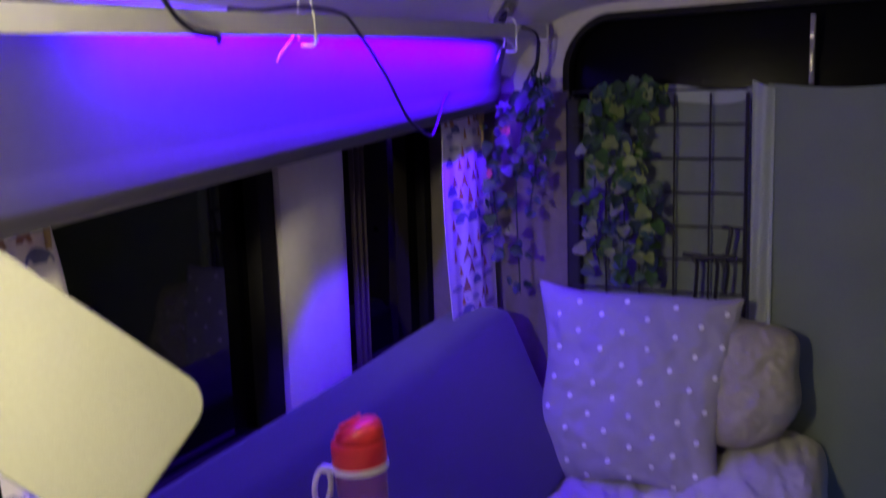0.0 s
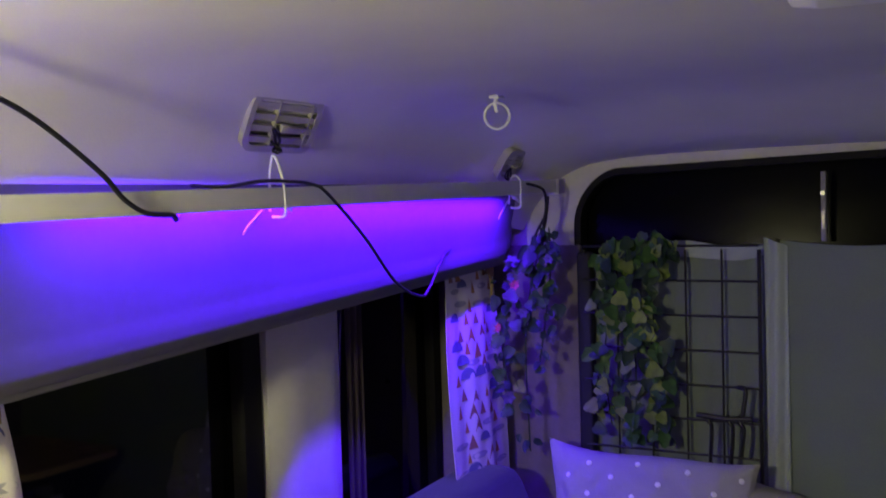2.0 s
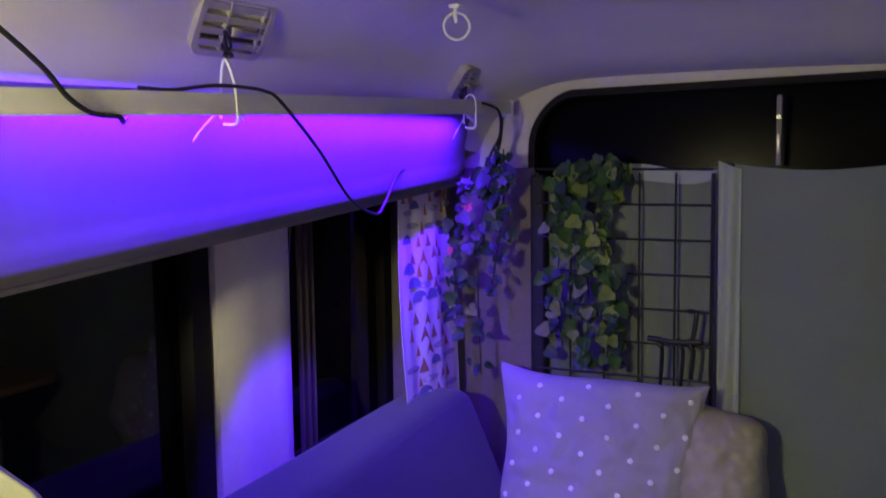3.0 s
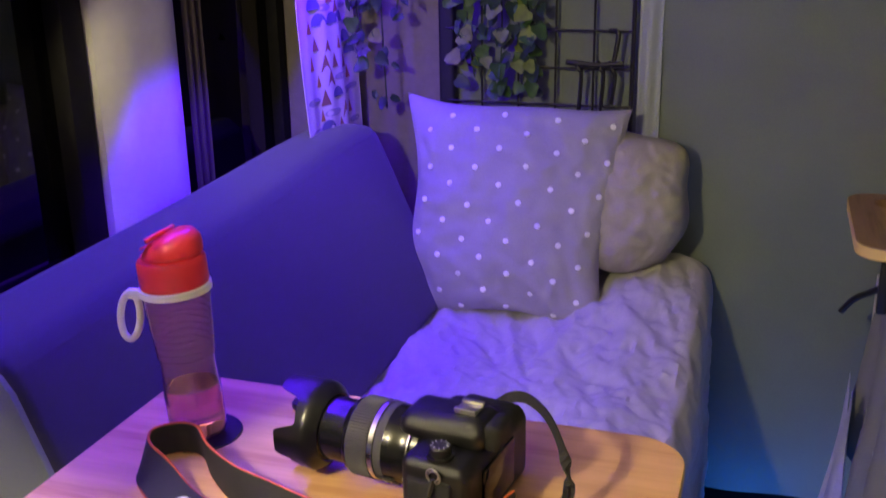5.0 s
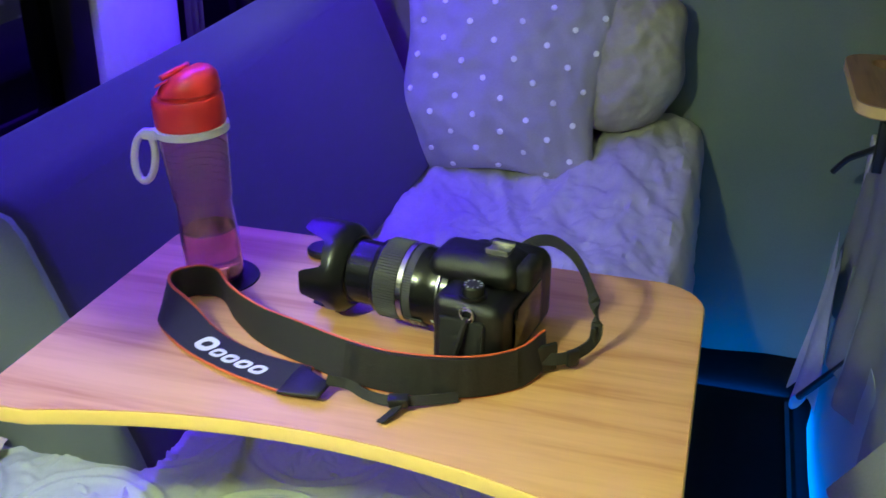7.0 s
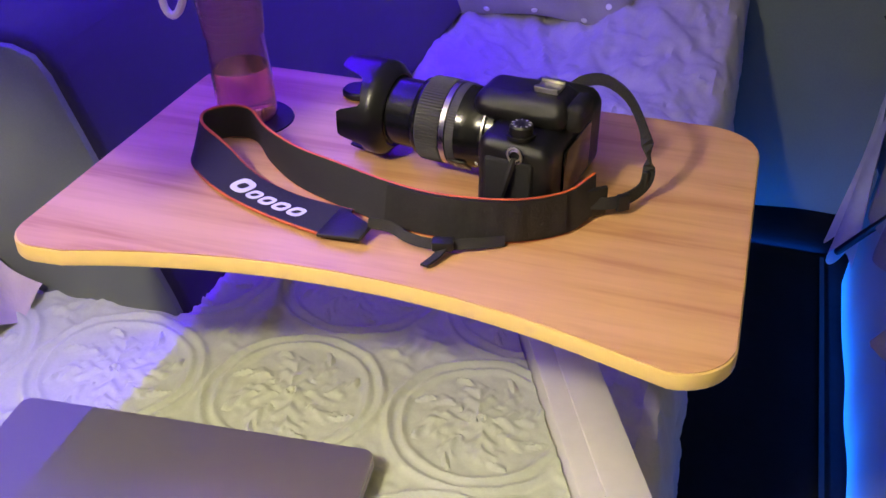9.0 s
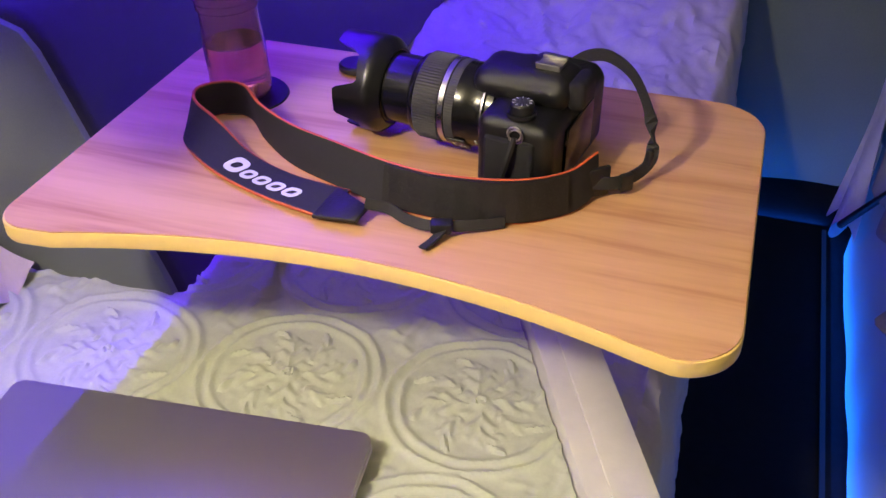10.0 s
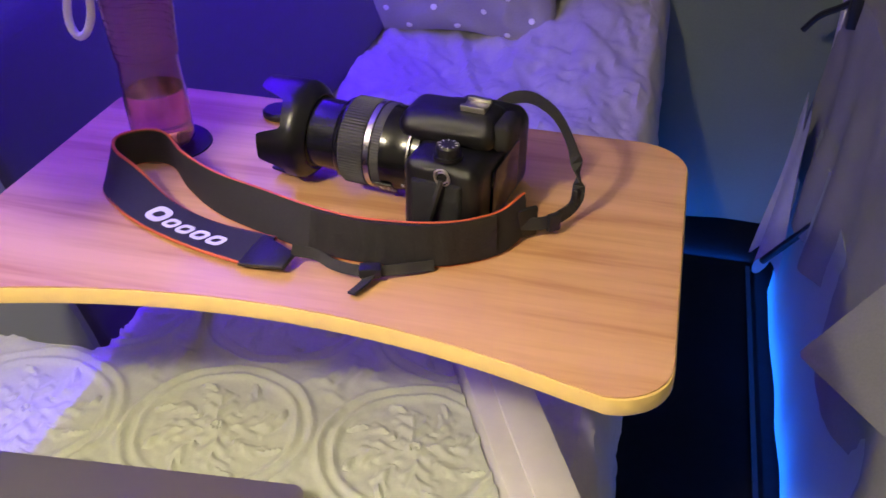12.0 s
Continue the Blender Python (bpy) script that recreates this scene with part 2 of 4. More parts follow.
solid("pillar_left", prism(pillar_outline(), 0.60, 1.290), PANEL, "cream plastic trim on the window pillar", "pillar", "structure")
solid("pillar_left_seal", box((-0.645, 0.445, 0.72), (-0.612, 0.497, 1.280), 0.008), SEAL, "dark brown rubber seal beside the pillar", "trim", "structure")
solid("pillar_rear", join(box((-0.70, 1.17, 0.0), (-0.57, REAR, 1.30), 0.02), box((-0.58, 1.322, 0.0), (-0.337, 1.338, 1.325), 0.004)), TAUPE, "taupe trim of the rear corner pillar", "pillar", "structure")


# Rear door: a frame with a rounded window opening, glass and night behind.
def rounded(x0, z0, x1, z1, r, n=8):
    pts = []
    for cx, cz, a in ((x1 - r, z1 - r, 0), (x0 + r, z1 - r, 90), (x0 + r, z0 + r, 180), (x1 - r, z0 + r, 270)):
        for k in range(n + 1):
            t = radians(a + 90 * k / n)
            pts.append((cx + r * math.cos(t), cz + r * math.sin(t)))
    return pts


def framed(inner, outer, y0, y1):
    """A plate between two outlines of the same count in the xz plane."""
    bm = bmesh.new()
    n = len(inner)
    loops = [[bm.verts.new((x, y, z)) for x, z in o] for o, y in ((inner, y0), (outer, y0), (outer, y1), (inner, y1))]
    for a, b in ((0, 1), (1, 2), (2, 3), (3, 0)):
        for i in range(n):
            j = (i + 1) % n
            bm.faces.new((loops[a][i], loops[a][j], loops[b][j], loops[b][i]))
    bmesh.ops.recalc_face_normals(bm, faces=bm.faces[:])
    return bm


def rear_opening(grow):
    """Rounded outline whose upper corner sweeps down in a wide curve."""
    pts = []
    for x, z in rounded(-0.350 - grow, 0.70 - grow, 0.88 + grow, 1.523 + grow, 0.10 + grow):
        pts.append((x, z - 0.050 * max(0.0, (0.10 - x) / 0.45) ** 2.6 * (z > 1.2)))
    return pts


solid("wall_rear", framed(rear_opening(0.0), rounded(-0.75, 0.0, 1.15, 1.66, 0.01), REAR, REAR + 0.05), HEADER, "beige lining of the rear door", "wall", "structure")
rear_win = thing("window_rear", "black rear window above the curtain", "window", kind="structure")
part("pane", box((-0.50, REAR + 0.060, 0.66), (0.95, REAR + 0.070, 1.56), 0, 2, Matrix.Translation((0, REAR + 0.06, 1.56)) @ Matrix.Rotation(radians(-4), 4, "X") @ Matrix.Translation((0, -REAR - 0.06, -1.56))), REARGLASS, rear_win, "dark glass at night")
part("seal", framed(rear_opening(-0.012), rear_opening(0.004), REAR - 0.008, REAR + 0.034), SEAL, rear_win)
solid("wall_right", box((RIGHT, FRONT, 0.0), (RIGHT + 0.1, REAR + 0.05, 1.66)), GREYTRIM, "grey lining of the other van side", "wall", "structure")
solid("wall_front", box((-0.75, FRONT - 0.05, 0.0), (1.15, FRONT, 1.66)), GREYTRIM, "dark partition behind the cab", "wall", "structure")

# ---- furniture ----
TOP = 0.72
# Bench along the side with a crumpled sheet.
bench = thing("bench_seat", "low bench covered with a crumpled pale cotton sheet", "bench")


def bench_swell(w, y):
    """The cover is piled up towards the rear outer corner."""
    return 0.105 * smooth01(0.78, 1.27, y) * smooth01(0.30, 0.60, w)


def bench_point(u, v):
    # v across: 0 at the wall, then over the edge and down to the floor
    y = -0.45 + 1.74 * u
    w = v * 1.16
    wr = 0.016 * fbm((w * 1.0, y * 0.8, 0.3), 6, 3) + 0.022 * (0.3 - abs(fbm((w * 1.5 + 0.5 * y, y * 0.6, 4.0), 9, 2))) + 0.009 * (0.3 - abs(fbm((w * 0.8 + y, y * 0.5 - w, 9.0), 19, 2))) + 0.004 * (0.3 - abs(fbm((w + 0.4 * y, y * 0.4 - 0.8 * w, 2.0), 40, 2)))
    if w < 0.66:
        x, z = -0.43 + w, 0.455
        z += bench_swell(w, y) - 0.02 * smooth01(0.58, 0.66, w)
        return Vector((x, y, z + wr))
    d = (w - 0.66) / 0.50
    a = min(1, d / 0.12)
    x = 0.23 + 0.03 * math.sin(a * math.pi / 2) + 0.012 * d
    rim = 0.435 + bench_swell(0.66, y)
    z = rim - 0.03 * (1 - math.cos(a * math.pi / 2)) - (rim - 0.05) * max(0, d - 0.02) / 0.98
    fold = 0.008 * d * math.sin(y * 21 + 2.5 * math.sin(y * 6)) + 0.005 * fbm((y, z, 1.0), 9, 3)
    return Vector((x + fold + wr * 0.5, y, max(z, 0.012)))


part("cover", sheet(300, 190, bench_point, 0.004), SHEET, bench)
part("base", box((-0.56, -0.42, 0.0), (0.20, 1.28, 0.43), 0.01), GREYTRIM, bench)

# Long bolster against the side wall.
bolster = thing("sofa_back", "charcoal upholstered sofa back along the windows", "sofa")


def bolster_bm(y0, y1):
    """A wedge-shaped back, thicker at the seat, with soft edges."""
    outline = [(-0.592, 0.462), (-0.270, 0.462), (-0.284, 0.50), (-0.386, 0.775), (-0.40, 0.795), (-0.425, 0.803), (-0.535, 0.803), (-0.575, 0.78)]
    bm = prism([(x, z) for x, z in outline], 0, 1)
    bm.transform(Matrix(((1, 0, 0, 0), (0, 0, y1 - y0, y0), (0, 1, 0, 0), (0, 0, 0, 1))))
    bmesh.ops.recalc_face_normals(bm, faces=bm.faces[:])
    bmesh.ops.subdivide_edges(bm, edges=[e for e in bm.edges if abs(e.verts[0].co.y - e.verts[1].co.y) > 0.3], cuts=30)
    bmesh.ops.bevel(bm, geom=[e for e in bm.edges if len(e.link_faces) == 2 and e.calc_face_angle(0) > 0.25], offset=0.022, segments=4, profile=0.5, affect="EDGES", clamp_overlap=True)
    for v in bm.verts:
        v.co.x -= 0.03 * smooth01(0.3, 1.15, v.co.y) * smooth01(-0.58, -0.45, v.co.x) * smooth01(0.5, 0.8, v.co.z)
        v.co.z += 0.003 * math.sin(v.co.y * 7) + 0.03 * smooth01(0.0, 1.0, v.co.y) * smooth01(0.6, 0.8, v.co.z)
    return bm


part("cushion", bolster_bm(0.018, 1.15), NAVY, bolster)
# End face repeats the upholstery in lighter grey, so lamp light is painted in.
END = [(-0.572, 0.468), (-0.280, 0.468), (-0.294, 0.51), (-0.392, 0.765), (-0.406, 0.785), (-0.43, 0.793), (-0.53, 0.793), (-0.568, 0.772)]
bm = prism(END, 0, 1)
bm.transform(Matrix(((1, 0, 0, 0), (0, 0, 0.012, 0.0105), (0, 1, 0, 0), (0, 0, 0, 1))))
bmesh.ops.recalc_face_normals(bm, faces=bm.faces[:])
bmesh.ops.bevel(bm, geom=[e for e in bm.edges if max(v.co.y for v in e.verts) < 0.011], offset=0.005, segments=2, profile=0.5, affect="EDGES")
part("end_panel", bm, GREYUP, bolster, "upholstered end face, lightened in colour for the lamp light on it")


# Dotted pillow leaning on the rear grid.
def puff(a, b, t, seed):
    """How far a pillow's front stands out, with its creases."""
    m = max(abs(a), abs(b))
    d = ((1 - a * a) * (1 - b * b)) ** 0.42 * t / 2
    crease = 0.010 * fbm((a + seed, b, 0), 2.6, 3) + 0.009 * (0.22 - abs(fbm((a * 1.3 + b + seed, b - 0.4 * a, 5), 2.4, 3))) * (0.35 + m)
    crease += 0.003 * math.sin(16 * a * b + 6 * a) * m ** 3
    return d + crease * (1 - m ** 10)


def pillow_at(a, b, w, h, t, sag, soft, seed):
    pinch = 1 - 0.085 * (1 - abs(b) ** 2) * abs(a) ** 6
    pinch2 = 1 - 0.085 * (1 - abs(a) ** 2) * abs(b) ** 6
    x = a * w / 2 * pinch * (1 - sag * (1 - b) / 2) * math.sqrt(1 - soft * b * b)
    z = b * h / 2 * pinch2 * math.sqrt(1 - soft * a * a)
    return Vector((x + 0.006 * math.sin(5 * b + seed), -puff(a, b, t, seed), z + 0.005 * math.sin(4 * a + 1 + seed)))


def pillow_bm(w, h, t, sag=0.0, n=56, seed=0.0, soft=0.0):
    bm = bmesh.new()
    front, back = {}, {}
    for i in range(n + 1):
        for j in range(n + 1):
            a, b = 2 * i / n - 1, 2 * j / n - 1
            p = pillow_at(a, b, w, h, t, sag, soft, seed)
            front[i, j] = bm.verts.new(p)
            back[i, j] = front[i, j] if max(abs(a), abs(b)) > 0.999 else bm.verts.new((p.x, -p.y * 0.8, p.z))
    for i in range(n):
        for j in range(n):
            bm.faces.new((front[i, j], front[i + 1, j], front[i + 1, j + 1], front[i, j + 1]))
            bm.faces.new((back[i, j], back[i, j + 1], back[i + 1, j + 1], back[i + 1, j]))
    return bm


pillow = new("pillow")
pillow.matrix_world = pose(-0.140, 1.155, 0.668, -13, 1.6, 1)
tagged(pillow, "grey linen pillow with a white dot print", "pillow")
bpy.context.view_layer.update()
SIZE = (0.465, 0.455, 0.17, 0.13, 0.0, 0.0)
part("cover", pillow_bm(*SIZE[:4]), LINEN, pillow)
for r in range(12):
    for c in range(6):
        a = -0.86 + 0.46 * c - (0.23 if r % 2 else 0.0) + 0.012 * r + random.uniform(-0.02, 0.02)
        b = -0.88 + 0.158 * r + random.uniform(-0.02, 0.02)
        if abs(a) > 0.89 or abs(b) > 0.89:
            continue
        p = pillow_at(a, b, *SIZE)
        du = pillow_at(a + 0.02, b, *SIZE) - pillow_at(a - 0.02, b, *SIZE)
        dv = pillow_at(a, b + 0.02, *SIZE) - pillow_at(a, b - 0.02, *SIZE)
        out = du.cross(dv).normalized()
        m = Matrix.Translation(p + out * 0.0012) @ out.to_track_quat("Z", "Y").to_matrix().to_4x4()
        part("dot", lathe([(0, 0.0008), (0.0055, 0.0006), (0.0064, -0.002)], 10, m), DOT, pillow)

cushion = new("cushion")
cushion.matrix_world = pose(0.076, 1.225, 0.688, -8, 4, -4)
tagged(cushion, "plump olive cotton cushion behind the dotted pillow", "cushion")
bpy.context.view_layer.update()
part("cover", pillow_bm(0.29, 0.31, 0.21, seed=3.0, soft=0.46), OLIVE, cushion)

# Quilted bed with its white edge rail.

def frond(r, w, r0, r1, width):
    """A raised leaf along a ray: r outwards, w aside, with notched lobes and veins."""
    if not r0 < r < r1:
        return 0.0
    half = width * math.sin(math.pi * ((r - r0) / (r1 - r0)) ** 0.8) ** 0.7 * (0.80 + 0.20 * math.cos((r - r0) * 420))
    if w > half:
        return 0.0
    vein = 0.62 + 0.38 * math.cos((r * 0.8 - w * 1.1) * 380)
    return (0.0034 * vein + 0.0014 * math.exp(-(w / 0.0022) ** 2)) * (1 - (w / half) ** 2) ** 0.5


def quilt_relief(x, y):
    h = 0.0
    for row in (-0.068, -0.262, 0.126):
        for cx in (-0.50, -0.306, -0.112, 0.082, 0.276):
            dx, dy = x - cx, y - row - 0.10 * (cx + 0.1)
            r = math.hypot(dx, dy)
            if r > 0.135:
                continue
            t = math.atan2(dy, dx) + 0.2 + 0.30 * math.sin(r * 45)
            for lobe, depth in ((0.0925, 0.0042), (0.0785, 0.0036)):
                h += depth * math.exp(-((r - lobe - 0.0006 * math.cos(8 * t)) / 0.0042) ** 2)
            if r < 0.074:
                s4 = abs((4 * t / (2 * math.pi)) % 1.0 - 0.5)
                h += frond(r, s4 * r * 1.57, 0.004, 0.071, 0.024)
                s8 = abs((4 * t / (2 * math.pi) + 0.5) % 1.0 - 0.5)
                h += 0.9 * frond(r, s8 * r * 1.57, 0.026, 0.073, 0.012)
                h += 0.004 * math.exp(-(r / 0.007) ** 2)
            h += 0.0034 * math.exp(-((r - 0.122) / 0.008) ** 2) * max(0, math.cos(4 * t + 3.14)) * (0.6 + 0.4 * math.cos(30 * t))
    return 1.1 * h + 0.0022 * fbm((x, y, 0), 26, 3) + 0.006 * fbm((x, y, 2), 5, 2)


def edge_x(y):
    """The bed's slanting edge."""
    return 0.095 + (0.077 - y) * 0.47


def quilt_point(u, v):
    y = -0.75 + 1.05 * v
    x = -0.56 + (edge_x(y) - 0.002 + 0.56) * u
    return Vector((x, y, 0.487 + quilt_relief(x, y)))


quilt = thing("quilt", "white quilt embossed with round floral medallions", "quilt")
part("cover", sheet(330, 420, quilt_point, 0.012), QUILTM, quilt)
bed = thing("bed_base", "low bed platform under the quilt", "bed")
part("platform", prism([(-0.57, -0.76), (edge_x(-0.76) - 0.01, -0.76), (edge_x(0.29) - 0.01, 0.29), (-0.57, 0.29)], 0.0, 0.472), GREYTRIM, bed)
d = Vector((0.47, -1, 0)).normalized()
nrm = Vector((1, 0.47, 0)).normalized()
o = Vector((edge_x(0.077), 0.077, 0))
bm = box((-0.2, 0.0, 0.40), (0.75, 0.060, 0.513), 0.003, 2, Matrix(((d.x, nrm.x, 0, o.x), (d.y, nrm.y, 0, o.y), (0, 0, 1, 0), (0, 0, 0, 1))))
bmesh.ops.recalc_face_normals(bm, faces=bm.faces[:])
rail = part("rail", bm, WHITEPAINT, bed, "white painted edge rail")
bm = box((-0.2, 0.022, 0.513), (0.75, 0.0615, 0.517), 0.0015, 2, Matrix(((d.x, nrm.x, 0, o.x), (d.y, nrm.y, 0, o.y), (0, 0, 1, 0), (0, 0, 0, 1))))
bmesh.ops.recalc_face_normals(bm, faces=bm.faces[:])
part("cap_strip", bm, WHITEPAINT, rail)


# Folding table.
def table_outline(n=10):
    w, dpt, r = 0.30, 0.20, 0.052
    pts = []
    for cx, cy, a in ((w - r, dpt - r, 0), (-w + r, dpt - r, 90), (-w + 0.03, -dpt + 0.03, 180)):
        rr = r if cy > 0 else 0.03
        for k in range(n + 1):
            t = radians(a + 90 * k / n)
            pts.append((cx + rr * math.cos(t), cy + rr * math.sin(t)))
    for k in range(1, 24):
        u = -0.265 + 0.515 * k / 24
        pts.append((u, max(-dpt, -0.157 - 0.69 * u * u)))
    for k in range(n + 1):
        t = radians(270 + 90 * k / n)
        pts.append((w - 0.045 + 0.045 * math.cos(t), -dpt + 0.045 + 0.045 * math.sin(t)))
    return pts


def wood(name, light, dark, along=0):
    m = bpy.data.materials.new(name)
    m.use_nodes = True
    n, l = m.node_tree.nodes, m.node_tree.links
    b = n["Principled BSDF"]
    tc, mp = n.new("ShaderNodeTexCoord"), n.new("ShaderNodeMapping")
    mp.inputs["Scale"].default_value = (1.2, 14, 14) if along == 0 else (14, 1.2, 14)
    l.new(tc.outputs["Object"], mp.inputs["Vector"])
    broad, fine = n.new("ShaderNodeTexNoise"), n.new("ShaderNodeTexNoise")
    broad.inputs["Scale"].default_value, broad.inputs["Detail"].default_value, broad.inputs["Distortion"].default_value = 2.2, 3, 0.6
    fine.inputs["Scale"].default_value, fine.inputs["Detail"].default_value = 14, 8
    l.new(mp.outputs[0], broad.inputs["Vector"])
    l.new(mp.outputs[0], fine.inputs["Vector"])
    mix = n.new("ShaderNodeMath")
    mix.operation = "MULTIPLY_ADD"
    mix.inputs[1].default_value = 0.3
    l.new(fine.outputs["Fac"], mix.inputs[0])
    l.new(broad.outputs["Fac"], mix.inputs[2])
    ramp = n.new("ShaderNodeValToRGB")
    e = ramp.color_ramp.elements
    e[0].position, e[0].color = 0.48, (*dark, 1)
    e[1].position, e[1].color = 0.82, (*light, 1)
    k = e.new(0.62)
    k.color = (*[0.4 * a + 0.6 * c for a, c in zip(dark, light)], 1)
    l.new(mix.outputs[0], ramp.inputs[0])
    l.new(ramp.outputs[0], b.inputs["Base Color"])
    b.inputs["Roughness"].default_value = 0.42
    bp = n.new("ShaderNodeBump")
    bp.inputs["Strength"].default_value, bp.inputs["Distance"].default_value = 0.08, 0.001
    l.new(fine.outputs["Fac"], bp.inputs["Height"])
    l.new(bp.outputs[0], b.inputs["Normal"])
    return m


BEECH = wood("beech_laminate", (0.74, 0.43, 0.20), (0.54, 0.26, 0.10))
EDGE = mat("pale_edge_band", (0.86, 0.60, 0.20), 0.45, var=0.05, bump=0.05)
OAK = wood("oak_board", (0.42, 0.24, 0.11), (0.24, 0.12, 0.05), 1)

table = thing("folding_table", "small beech laminate folding table with a scooped front", "table")
part("edge_band", prism(table_outline(), TOP - 0.016, TOP - 0.001, 0.002), EDGE, table, "pale yellow edge band")
inner = [(x * 0.9945, y * 0.992) for x, y in table_outline()]
part("tabletop", prism(inner, TOP - 0.003, TOP), BEECH, table)
for x in (-0.21, 0.21):
    part("leg", tube([(x, 0.13, TOP - 0.016), (x, 0.135, 0.60), (x, 0.14, 0.468)], 0.008, 12), BLACKPL, table)
part("cup_holder", lathe([(0.0, 0.0006), (0.042, 0.0006), (0.044, 0.0014), (0.045, 0.0)], 40, Matrix.Translation((-0.203, 0.072, TOP))), BLACKPL, table, "round black cup holder")

# ---- things on the table ----
CAP = mat("red_bottle_cap", (0.75, 0.035, 0.05), 0.35, var=0.05, bump=0.03)
BAND = mat("pale_silicone_band", (0.75, 0.72, 0.74), 0.5, var=0.03, bump=0.03)
TINTED = clear("pink_tinted_plastic", (1.0, 0.58, 0.76), 0.015, 1.42)
TINTED.node_tree.nodes["Principled BSDF"].inputs["Transmission Weight"].default_value = 0.92
WATER = clear("water", (1.0, 0.80, 0.74), 0.0, 1.33)
bottle = thing("water_bottle", "pink transparent water bottle with a red cap, a third full", "bottle", (-0.203, 0.070, TOP + 0.0030))
bottle.matrix_world = pose(-0.203, 0.070, TOP + 0.0030, 1.0, -3.2, 0) @ Matrix.Diagonal((0.93, 0.93, 0.965, 1))
bpy.context.view_layer.update()
outer = [(0.0, 0.0), (0.028, 0.0), (0.032, 0.004), (0.0325, 0.05), (0.031, 0.075), (0.0305, 0.09)]
for k in range(8):
    outer += [(0.0306 + 0.0005 * k, 0.093 + 0.008 * k), (0.0326 + 0.0005 * k, 0.0955 + 0.008 * k), (0.0326 + 0.0005 * k, 0.0985 + 0.008 * k)]
outer += [(0.036, 0.160), (0.036, 0.172), (0.033, 0.178)]
inner_w = [(r - 0.0016, z + (0.002 if z < 0.01 else 0)) for r, z in outer[1:]]
part("shell", lathe(outer + inner_w[::-1] + [(0.0, 0.002)], 48), TINTED, bottle, "pink transparent shell")
part("water", lathe([(0, 0.0026), (0.0258, 0.0026), (0.030, 0.0066), (0.0305, 0.05), (0.0299, 0.058), (0, 0.058)], 40), WATER, bottle, "clear water")
cap = part("cap", lathe([(0, 0.2065), (0.032, 0.2065), (0.0355, 0.2055), (0.0372, 0.203), (0.0376, 0.199), (0.0378, 0.178), (0.036, 0.174), (0.0, 0.174)], 48), CAP, bottle, "red screw cap")
spout = lathe([(0, 0.236), (0.018, 0.2352), (0.0275, 0.232), (0.0325, 0.226), (0.0338, 0.218), (0.0338, 0.211), (0.0312, 0.2095), (0.0312, 0.203), (0, 0.203)], 48)
for v in spout.verts:
    # The flip lid rises towards its hinge and is scooped out at the thumb side.
    v.co.z -= (0.016 * smooth01(0.012, -0.034, v.co.x) + 0.004 * smooth01(-0.01, -0.03, v.co.y)) * smooth01(0.21, 0.225, v.co.z)
    v.co.x += 0.003
part("flip_spout", spout, CAP, cap)
part("thumb_ridge", tube([(-0.012, -0.024, 0.2285), (-0.004, -0.010, 0.2325), (0.0, 0.004, 0.2335), (-0.006, 0.020, 0.2315)], 0.0032, 20, 8), CAP, cap)
part("thumb_recess", lathe([(0, 0.0), (0.0085, 0.0), (0.0100, -0.002), (0.0, -0.002)], 24, Matrix.Translation((-0.0165, -0.014, 0.2225)) @ Matrix.Rotation(radians(-22), 4, "Y") @ Matrix.Diagonal((1.0, 1.25, 1, 1))), CAP, cap)
band = part("carry_band", lathe([(0.0365, 0.166), (0.0395, 0.167), (0.0395, 0.174), (0.0365, 0.175), (0.0365, 0.166)], 48), BAND, bottle, "white silicone carry band")
loop = [Vector((-0.048 + 0.013 * math.cos(t), -0.016, 0.141 + 0.027 * math.sin(t))) for t in [2 * math.pi * k / 24 for k in range(25)]]
for v in loop:
    v.x -= 0.35 * (0.168 - v.z) * 0.6
part("carry_loop", tube(loop, 0.0042, 0, 8, False), BAND, band)
part("loop_tab", box((-0.052, -0.020, 0.161), (-0.030, -0.011, 0.173), 0.003), BAND, band)

# Camera with its zoom lens, lying upright with the lens to one side.
CAMBODY = mat("camera_black_plastic", (0.006, 0.006, 0.0065), 0.30, var=0.15, grain=800, bump=0.25, bump_scale=2500)
CAMGRIP = mat("camera_grip_rubber", (0.006, 0.006, 0.006), 0.5, var=0.2, bump=0.5, bump_scale=3000)
LENSBLK = mat("lens_barrel_black", (0.007, 0.007, 0.0075), 0.22, var=0.1, bump=0.03)
RIBGREY = mat("grey_rubber_ring", (0.045, 0.043, 0.045), 0.6, var=0.1, bump=0.1)
HOODM = mat("lens_hood_matte", (0.007, 0.007, 0.008), 0.32, var=0.1, bump=0.05)
SILVER = mat("silver_ring", (0.62, 0.60, 0.55), 0.25, 1.0, var=0.05, bump=0.03)
STEEL = mat("dull_steel", (0.45, 0.43, 0.40), 0.4, 1.0, var=0.08, bump=0.05)
MARK = mat("white_marking", (0.75, 0.75, 0.72), 0.6, var=0.02, bump=0.0)
dslr = thing("camera", "black digital reflex camera with a hooded zoom lens", "camera", (0.106, 0.017, TOP), -8)
AX = 0.052


def shaped_body():
    bm = box((-0.030, -0.062, 0.001), (0.036, 0.082, 0.078), 0.010, 4)
    for v in bm.verts:
        v.co.z -= 0.006 * smooth01(0.02, 0.036, v.co.x) * (v.co.z > 0.05)
    return bm


